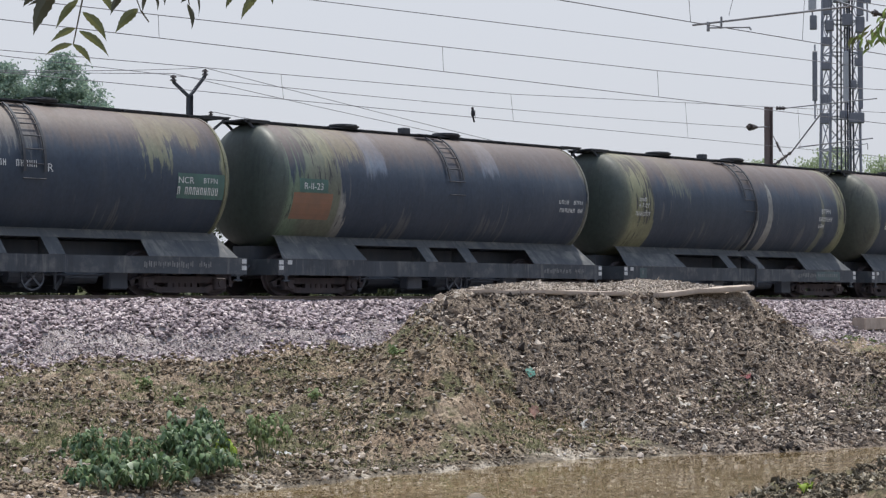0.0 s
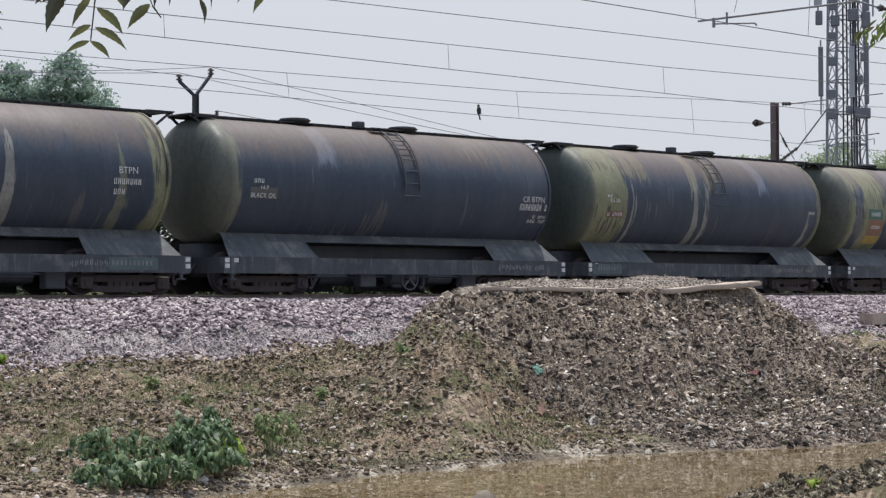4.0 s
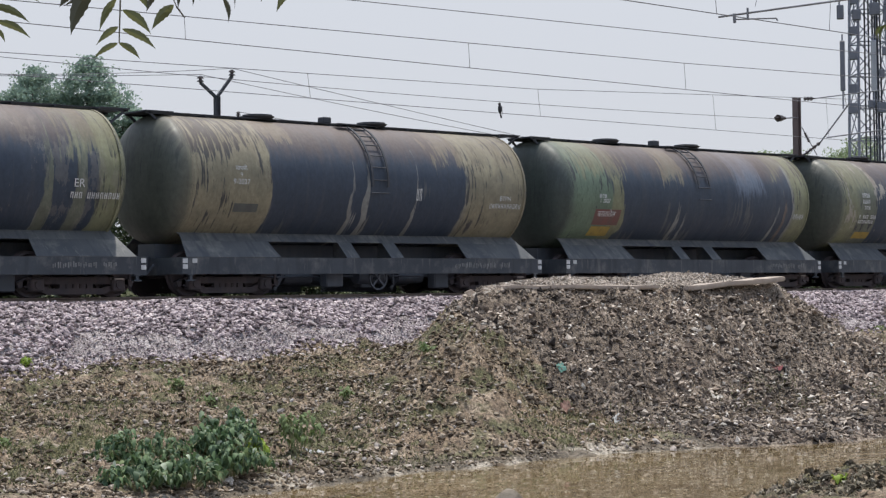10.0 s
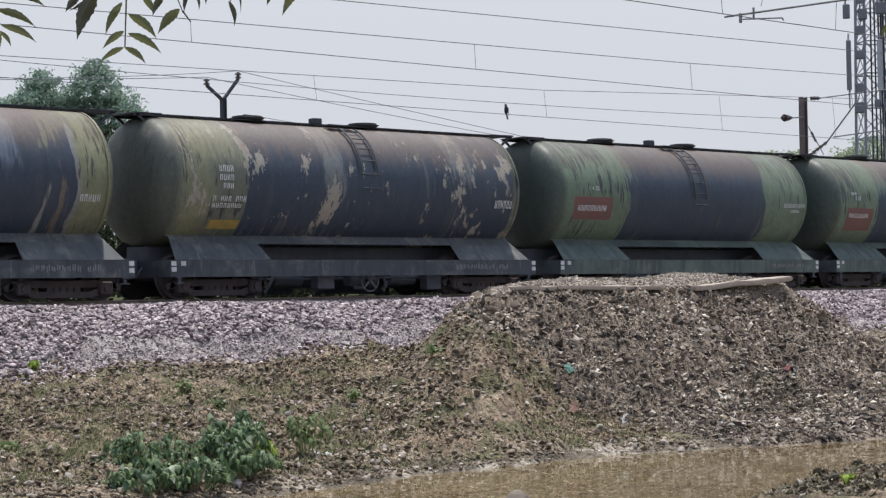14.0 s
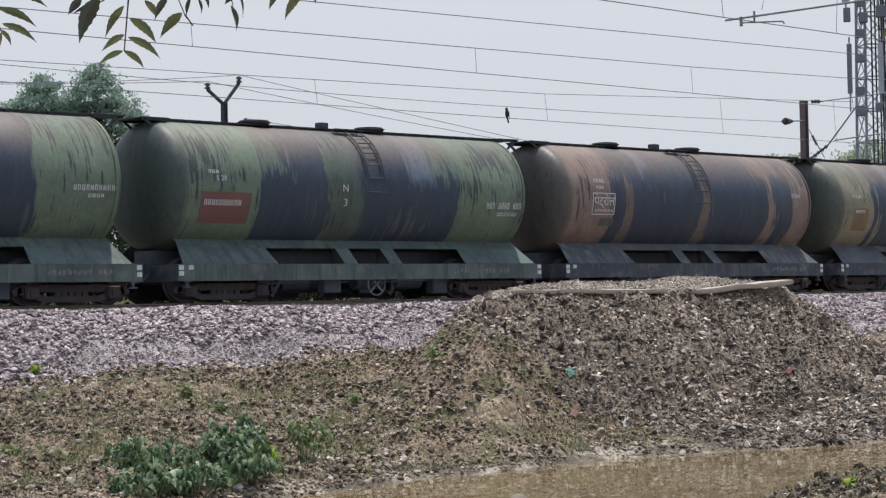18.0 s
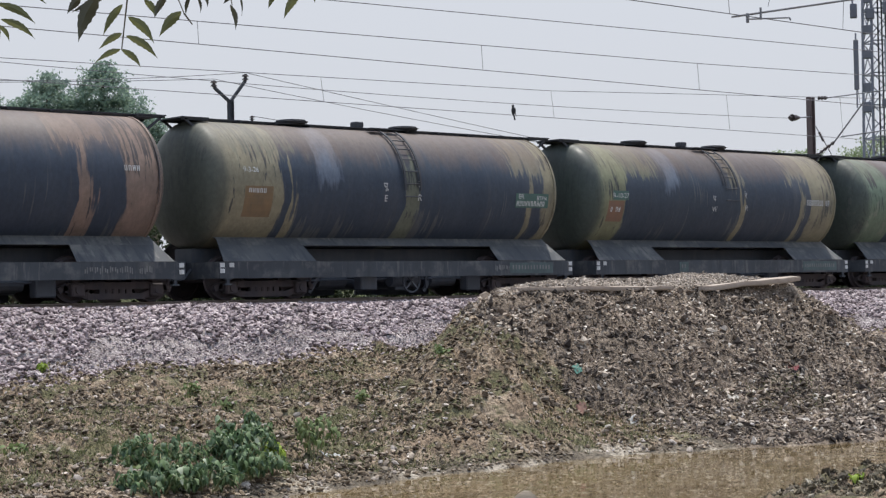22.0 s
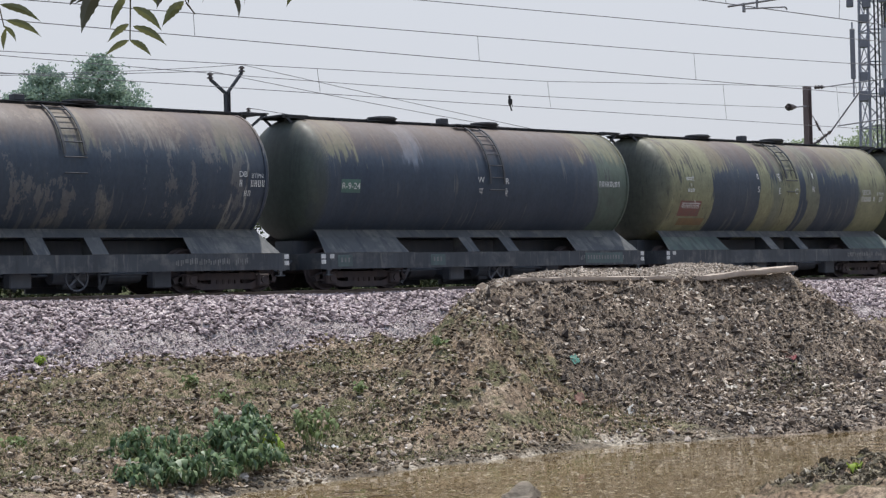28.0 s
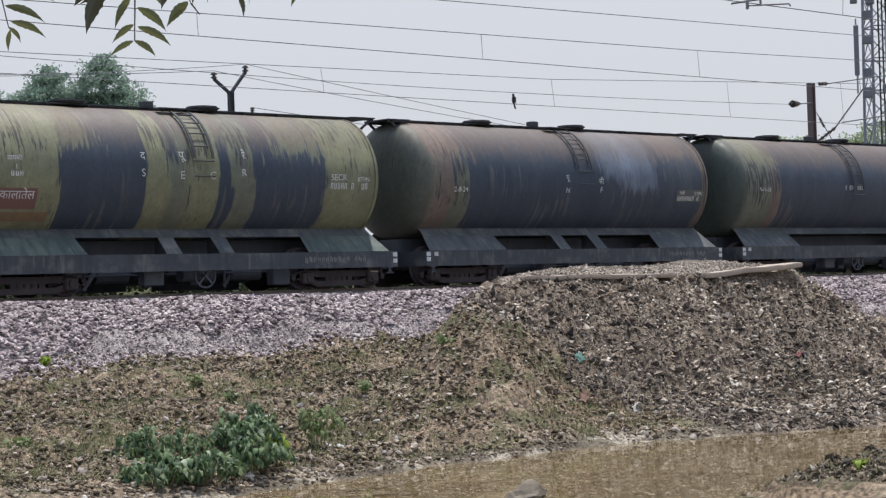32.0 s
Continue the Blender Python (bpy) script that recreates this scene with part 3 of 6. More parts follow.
    if len(thin) > 1:
        height = n.calc("MULTIPLY", n.calc("MAXIMUM", n.calc("SUBTRACT", sz_, 1.75), 0.0), 0.24)
        mask = n.calc("ADD", mask, n.calc("MULTIPLY", n.ramp(unit, thin[:32]), n.calc("ADD", height, 0.06)))
    mask = n.ramp(mask, [(0.36, 0.0), (0.50, 0.97)])
    weathered = n.mix(n.ramp(blots, [(0.38, 0.0), (0.7, 0.7)]), coat, n.mix(0.6, coat, (0.05, 0.048, 0.045)))
    # dark runs of spilt oil over the old paint
    spill = n.calc("ADD", n.noise(13.0, 4, 0.66, vec=n.stretch(runs, 1.0, 0.1, 0.10)), n.calc("MULTIPLY", n.calc("SUBTRACT", sz_, 3.1), 0.045))
    spill = n.calc("ADD", spill, n.calc("MULTIPLY", n.calc("SUBTRACT", n.noise(0.9, 3, 0.5, vec=p), 0.5), 0.55))
    weathered = n.mix(n.ramp(spill, [(0.555, 0.0), (0.61, 0.88)]), weathered, (0.032, 0.035, 0.042))
    soot = n.mix(n.ramp(n.noise(1.1, 4, 0.6, vec=n.stretch(p, 1.3, 0.5, 0.5)), [(0.4, 0.0), (0.75, 0.8)]), SOOT, (0.045, 0.059, 0.082))
    soot = n.mix(n.ramp(n.noise(4.5, 4, 0.6, vec=n.stretch(runs, 1.0, 0.06, 0.06)), [(0.55, 0.0), (0.66, 0.2)]), soot, (0.085, 0.084, 0.086))
    # bunches of thin pale scratches low on the flank
    bunch = n.calc("ADD", n.noise(0.75, 2, 0.4, vec=p), n.calc("MULTIPLY", n.calc("SUBTRACT", 2.35, sz_), 0.09))
    thin_runs = n.calc("ADD", n.noise(7, 3, 0.55, vec=n.stretch(runs, 1.0, 0.05, 0.05)), n.calc("MULTIPLY", n.calc("SUBTRACT", bunch, 0.595), 0.9))
    soot = n.mix(n.ramp(thin_runs, [(0.60, 0.0), (0.66, 0.5)]), soot, (0.12, 0.125, 0.122))
    c = n.mix(mask, weathered, soot)
    for sx, half, low, coat_key in smears:
        near = n.calc("SUBTRACT", 1.0, n.calc("MULTIPLY", n.calc("ABSOLUTE", n.calc("SUBTRACT", along, sx), 0.0), 1.0 / (half * 2.0)))
        high = n.calc("MINIMUM", n.calc("MULTIPLY", n.calc("SUBTRACT", n.calc("ADD", sz_, n.calc("SUBTRACT", broad, 0.5)), low), 1.3), 0.55)
        amount = n.calc("ADD", n.calc("MINIMUM", near, high), n.calc("MULTIPLY", n.calc("SUBTRACT", n.noise(11.0, 4, 0.65, vec=n.stretch(runs, 1.0, 0.1, 0.13)), 0.5), 1.1 if coat_key == "u" else 2.3))
        c = n.mix(n.ramp(amount, [(0.16, 0.0), (0.5, 0.46)] if coat_key in "uw" else [(0.22, 0.0), (0.45, 0.62)]), c, COATS[coat_key])
    if peel:
        bare = n.ramp(n.noise(1.3, 7, 0.72, vec=n.stretch(p, 1.3, 0.6, 0.6)), [(0.565, 0.0), (0.58, peel)])
        c = n.mix(bare, c, (0.27, 0.25, 0.215))
    # brown dust that settles on top; dished ends painted darker for shade and dirt
    up = n.calc("ADD", sz_, n.calc("MULTIPLY", n.calc("SUBTRACT", broad, 0.5), 0.7))
    up = n.calc("ADD", up, n.calc("MULTIPLY", n.calc("SUBTRACT", fine, 0.5), 0.45))
    dust = n.ramp(n.calc("MULTIPLY", n.calc("SUBTRACT", up, 3.05), 0.75), [(0.06, 0.0), (0.38, 0.5), (0.9, 0.78)])
    c = n.mix(n.calc("MULTIPLY", dust, n.calc("ADD", n.calc("MULTIPLY", mask, 0.45), 0.5)), c, (0.152, 0.108, 0.080))
    shade_grime = n.calc("MULTIPLY", dish, n.ramp(n.noise(2.0, 5, 0.65, vec=n.stretch(runs, 1.0, 0.3, 0.3)), [(0.3, 0.6), (0.7, 0.95)]))
    c = n.mix(shade_grime, c, n.mix(0.22, (0.038, 0.045, 0.044), coat))
    c = n.mix(1.0, c, n.ramp(n.noise(13, 5, 0.7, vec=n.stretch(p, 1, 0.6, 0.6)), [(0.3, 0.82), (0.7, 1.15)]), "MULTIPLY")
    n.colour(c)
    n.rough(n.ramp(broad, [(0.3, 0.45), (0.7, 0.66)]))
    n.bump(n.noise(3, 5, vec=p), 0.15, 0.02)
    return n.m


def tank_mesh(bm):
    dish = []
    for k in range(13):                      # dished end, then barrel, then dished end
        u = math.cos(math.pi / 2 * k / 12)
        dish.append((0.62 * u, max(0.02, TANK_R * (1 - u ** 2.6) ** (1 / 2.6))))
    far = [(0.46 * math.cos(math.pi / 2 * k / 12), max(0.02, (TANK_R - 0.015) * math.sin(math.pi / 2 * k / 12))) for k in range(13)]
    prof = [(-5.42 - a, r) for a, r in dish] + [(-2.6, TANK_R), (0, TANK_R), (2.6, TANK_R), (5.1, TANK_R)] + [(5.11 + a, r) for a, r in far[::-1]]
    lathe(bm, prof, 72)
    bmesh.ops.translate(bm, verts=bm.verts, vec=(0, 0, TANK_Z))
    return bm


def on_tank(x, z, lift=0.006):
    return (x, -math.sqrt(max(0.01, TANK_R ** 2 - (z - TANK_Z) ** 2)) - lift, z)


def end_ring(bm, x):
    prof = [(x - 0.03, TANK_R - 0.01), (x - 0.03, TANK_R + 0.016), (x + 0.03, TANK_R + 0.016), (x + 0.03, TANK_R - 0.01)]
    lathe(bm, prof, 64)
    bmesh.ops.translate(bm, verts=bm.verts, vec=(0, 0, TANK_Z))
    return bm


def skirt(bm, side, x0, x1, slant0, slant1):
    """Sloping plate from the sill up to the header. Its top is shorter by the slants."""
    low, high = (side * 1.47, 0.87), (side * 1.06, 1.25)
    c = [(x0, *low), (x1, *low), (x1 + slant1, *high), (x0 + slant0, *high)]
    return slab_of(bm, c if side > 0 else c[::-1], 0.014)


def ladder(bm, x, z_low):
    top = math.radians(80)
    low = math.asin((z_low - TANK_Z) / (TANK_R + 0.07))
    steps = 12
    loops = []
    for k in range(steps + 1):
        w = top + (low - top) * k / steps
        loops.append([bm.verts.new((x + dx, -r * math.cos(w), TANK_Z + r * math.sin(w))) for dx, r in ((-0.03, TANK_R + 0.06), (0.03, TANK_R + 0.06), (0.03, TANK_R + 0.085), (-0.03, TANK_R + 0.085))])
    for p, q in zip(loops, loops[1:]):
        for i in range(4):
            j = (i + 1) % 4
            bm.faces.new((p[i], p[j], q[j], q[i]))
    bm.faces.new(loops[0])
    bm.faces.new(loops[-1][::-1])
    bmesh.ops.recalc_face_normals(bm, faces=bm.faces)
    return bm


def ladder_rung(bm, x, w):
    y, z = -(TANK_R + 0.07) * math.cos(w), TANK_Z + (TANK_R + 0.07) * math.sin(w)
    return rod(bm, (x - 0.28, y, z), (x + 0.28, y, z), 0.015, seg=6)


def bogie_side(bm, side):
    """Cast side frame with its window, axle boxes and springs."""
    y = side * 1.02
    bar(bm, (-1.2, y, 0.36), (1.2, y, 0.36), 0.16, 0.15)
    bar(bm, (-0.72, y, 0.13), (0.72, y, 0.13), 0.16, 0.13)
    for s in (-1, 1):
        bar(bm, (s * 1.18, y, 0.36), (s * 1.42, y, 0.26), 0.15, 0.13)
        bar(bm, (s * 1.30, y, 0.32), (s * 0.66, y, 0.13), 0.15, 0.14)
        box(bm, (s * 1.0, y + side * 0.07, 0.27), (0.32, 0.24, 0.28), bevel=0.03)
        rod(bm, (s * 1.0, y + side * 0.17, 0.27), (s * 1.0, y + side * 0.22, 0.27), 0.085, seg=10)
        bar(bm, (s * 0.34, y, 0.15), (s * 0.34, y, 0.38), 0.13, 0.14)
        for dx in (-0.17, 0.0, 0.17):
            rod(bm, (s * 0.02 + dx, y, 0.17), (s * 0.02 + dx, y, 0.34), 0.07, seg=10)
    return bm


def wheelset_mesh(bm):
    rod(bm, (0, -1.1, 0), (0, 1.1, 0), 0.085, seg=10)
    for s in (-1, 1):
        b2 = bmesh.new()
        lathe(b2, [(s * 0.90, 0.10), (s * 0.91, 0.43), (s * 0.935, 0.45), (s * 0.935, 0.50), (s * 0.82, 0.505), (s * 0.80, 0.53), (s * 0.775, 0.53), (s * 0.775, 0.45), (s * 0.80, 0.43), (s * 0.82, 0.10)], 28, "Y")
        me = bpy.data.meshes.new("spare")
        b2.to_mesh(me)
        b2.free()
        bm.from_mesh(me)
    return bm


def brake_wheel(bm):
    for k in range(20):
        a, b = 2 * math.pi * k / 20, 2 * math.pi * (k + 1) / 20
        bar(bm, (0.27 * math.cos(a), 0, 0.27 * math.sin(a)), (0.27 * math.cos(b), 0, 0.27 * math.sin(b)), 0.035, 0.035)
    for k in range(4):
        a = math.pi / 4 + math.pi / 2 * k
        bar(bm, (0, 0, 0), (0.27 * math.cos(a), 0, 0.27 * math.sin(a)), 0.03, 0.045)
    rod(bm, (0, -0.04, 0), (0, 0.5, 0), 0.04, seg=8)
    return bm


WAGON = {}


def wagon_mesh(name, build, material, *args, smooth=False):
    """Meshes that all wagons share."""
    key = (name, *args)
    if key not in WAGON:
        bm = bmesh.new()
        bm = build(bm, *args)
        me = bpy.data.meshes.new(name)
        bm.to_mesh(me)
        bm.free()
        for poly in me.polygons:
            poly.use_smooth = smooth
        me.materials.append(material)
        WAGON[key] = me
    return WAGON[key]


def walkway(bm):
    for dy in (-0.2, 0.0, 0.2):
        box(bm, (0, dy, 4.225), (11.5, 0.13, 0.022))
    for k in range(-5, 6):
        box(bm, (k * 1.05, 0, 4.20), (0.05, 0.55, 0.03))
    return bm


def end_bracket(bm, s):
    box(bm, (s * 5.62, 0, 4.215), (0.75, 0.95, 0.03))
    for y in (-0.42, 0.42):
        bar(bm, (s * 5.9, y, 4.19), (s * 5.32, y, 3.75), 0.05, 0.05)
        bar(bm, (s * 5.25, y, 4.18), (s * 5.97, y, 4.18), 0.05, 0.05)
    return bm


def manhole(bm):
    lathe(bm, [(0, 0.36), (0.05, 0.42), (0.06, 0.36), (0.09, 0.36), (0.105, 0.25), (0.115, 0.05)], 24, "Z")
    return bm


def sill_mesh(bm, side):
    prof = [(1.468, 0.49), (1.468, 0.868), (1.37, 0.868), (1.37, 0.852), (1.452, 0.852), (1.452, 0.506), (1.37, 0.506), (1.37, 0.49)]
    ends = [[bm.verts.new((x, side * p, q)) for p, q in prof] for x in (-5.745, 5.745)]
    for i in range(len(prof)):
        j = (i + 1) % len(prof)
        bm.faces.new((ends[0][i], ends[0][j], ends[1][j], ends[1][i]))
    bm.faces.new(ends[0][::-1])
    bm.faces.new(ends[1])
    bmesh.ops.recalc_face_normals(bm, faces=bm.faces)
    return bm


def gusset(bm, side, x, wide):
    """Sloping strip between two openings, with a web plate behind it."""
    c = [(x, side * 1.47, 0.87), (x + wide, side * 1.47, 0.87), (x + wide + 0.03, side * 1.06, 1.25), (x + 0.03, side * 1.06, 1.25)]
    slab_of(bm, c if side > 0 else c[::-1], 0.012)
    return slab_of(bm, [(x + wide * 0.5, side * 1.45, 0.87), (x + wide * 0.5, side * 1.03, 1.26), (x + wide * 0.5, side * 0.7, 1.26), (x + wide * 0.5, side * 0.7, 0.87)], 0.012)


def skirt_header(bm, side):
    """Bent strip that closes the openings above and turns up against the barrel."""
    c = [(-5.47, side * 1.06, 1.25), (5.29, side * 1.06, 1.25), (5.24, side * 0.88, 1.40), (-5.41, side * 0.88, 1.40)]
    slab_of(bm, c if side > 0 else c[::-1], 0.016)
    c = [(-5.41, side * 0.88, 1.40), (5.24, side * 0.88, 1.40), (5.22, side * 0.83, 1.475), (-5.52, side * 0.83, 1.475)]
    return slab_of(bm, c if side > 0 else c[::-1], 0.014)


def jack_pad(bm, x):
    """Small footed bracket under the end of the sill."""
    box(bm, (x, -1.43, 0.43), (0.07, 0.06, 0.16))
    box(bm, (x, -1.43, 0.35), (0.2, 0.12, 0.035), bevel=0.01)
    return box(bm, (x, -1.43, 0.48), (0.16, 0.08, 0.03))


def coupler(bm, s):
    box(bm, (s * 5.86, 0, 0.74), (0.5, 0.30, 0.34), bevel=0.04)
    box(bm, (s * 6.1, s * 0.07, 0.74), (0.22, 0.38, 0.38), bevel=0.06)
    for y in (-0.35, 0.35):
        rod(bm, (s * 5.75, y, 0.72), (s * 5.95, y, 0.5), 0.03, seg=6)
        rod(bm, (s * 5.95, y, 0.5), (s * 6.2, y, 0.48), 0.03, seg=6)
    return bm


def tank_panel(bm, x0, x1, z0, z1, lift=0.006):
    rows = 5
    grid = [[bm.verts.new(on_tank(x, z0 + (z1 - z0) * k / rows, lift)) for x in (x0, x1)] for k in range(rows + 1)]
    for a, b in zip(grid, grid[1:]):
        bm.faces.new((a[0], a[1], b[1], b[0]))
    return bm


def lettering(text, x, z, high, lift=0.012):
    """Stencilled words that lie on the barrel."""
    cu = bpy.data.curves.new("words", "FONT")
    cu.body, cu.size, cu.align_x = text, high * 1.4, "CENTER"
    ob = new("words", cu)
    me = bpy.data.meshes.new_from_object(ob.evaluated_get(bpy.context.evaluated_depsgraph_get()))
    bpy.data.objects.remove(ob)
    bpy.data.curves.remove(cu)
    co = np.empty(len(me.vertices) * 3, dtype=np.float32)
    me.vertices.foreach_get("co", co)
    co = co.reshape(-1, 3)
    out = [on_tank(x + a, z + b, lift) for a, b, _ in co]
    me.vertices.foreach_set("co", np.asarray(out, dtype=np.float32).ravel())
    me.update()
    return me


def bars(bm, x, z, count, wide, high, step, seed, lift=0.012):
    """A row of upright marks that stands for figures too small to be told apart."""
    rnd = random.Random(seed)
    for k in range(count):
        if rnd.random() < 0.12:
            continue
        a = x + k * step
        w = wide * 0.3
        for p0, p1, r0, r1 in ((0, w, 0, high), (wide * 0.7, wide * 0.7 + w, 0, high), (w, wide * 0.7, high * rnd.choice((0.42, 0.84, 0.0)), 0)):
            r1 = r1 or r0 + high * 0.16
            bm.faces.new([bm.verts.new(on_tank(a + p, z + r, lift)) for p, r in ((p0, r0), (p1, r0), (p1, r1), (p0, r1))])
    return bm


PANEL = {k: painted("panel_" + k, c, d, 0.6, 3.0, much=0.6) for k, c, d in (
    ("green", (0.07, 0.142, 0.122), (0.05, 0.075, 0.072)), ("orange", (0.215, 0.118, 0.078), (0.13, 0.10, 0.075)),
    ("red", (0.17, 0.072, 0.062), (0.09, 0.085, 0.078)), ("ochre", (0.20, 0.13, 0.07), (0.10, 0.085, 0.06)), ("yellow", (0.38, 0.27, 0.06), (0.13, 0.11, 0.06)), ("dull", (0.10, 0.11, 0.10), (0.06, 0.06, 0.06)))}

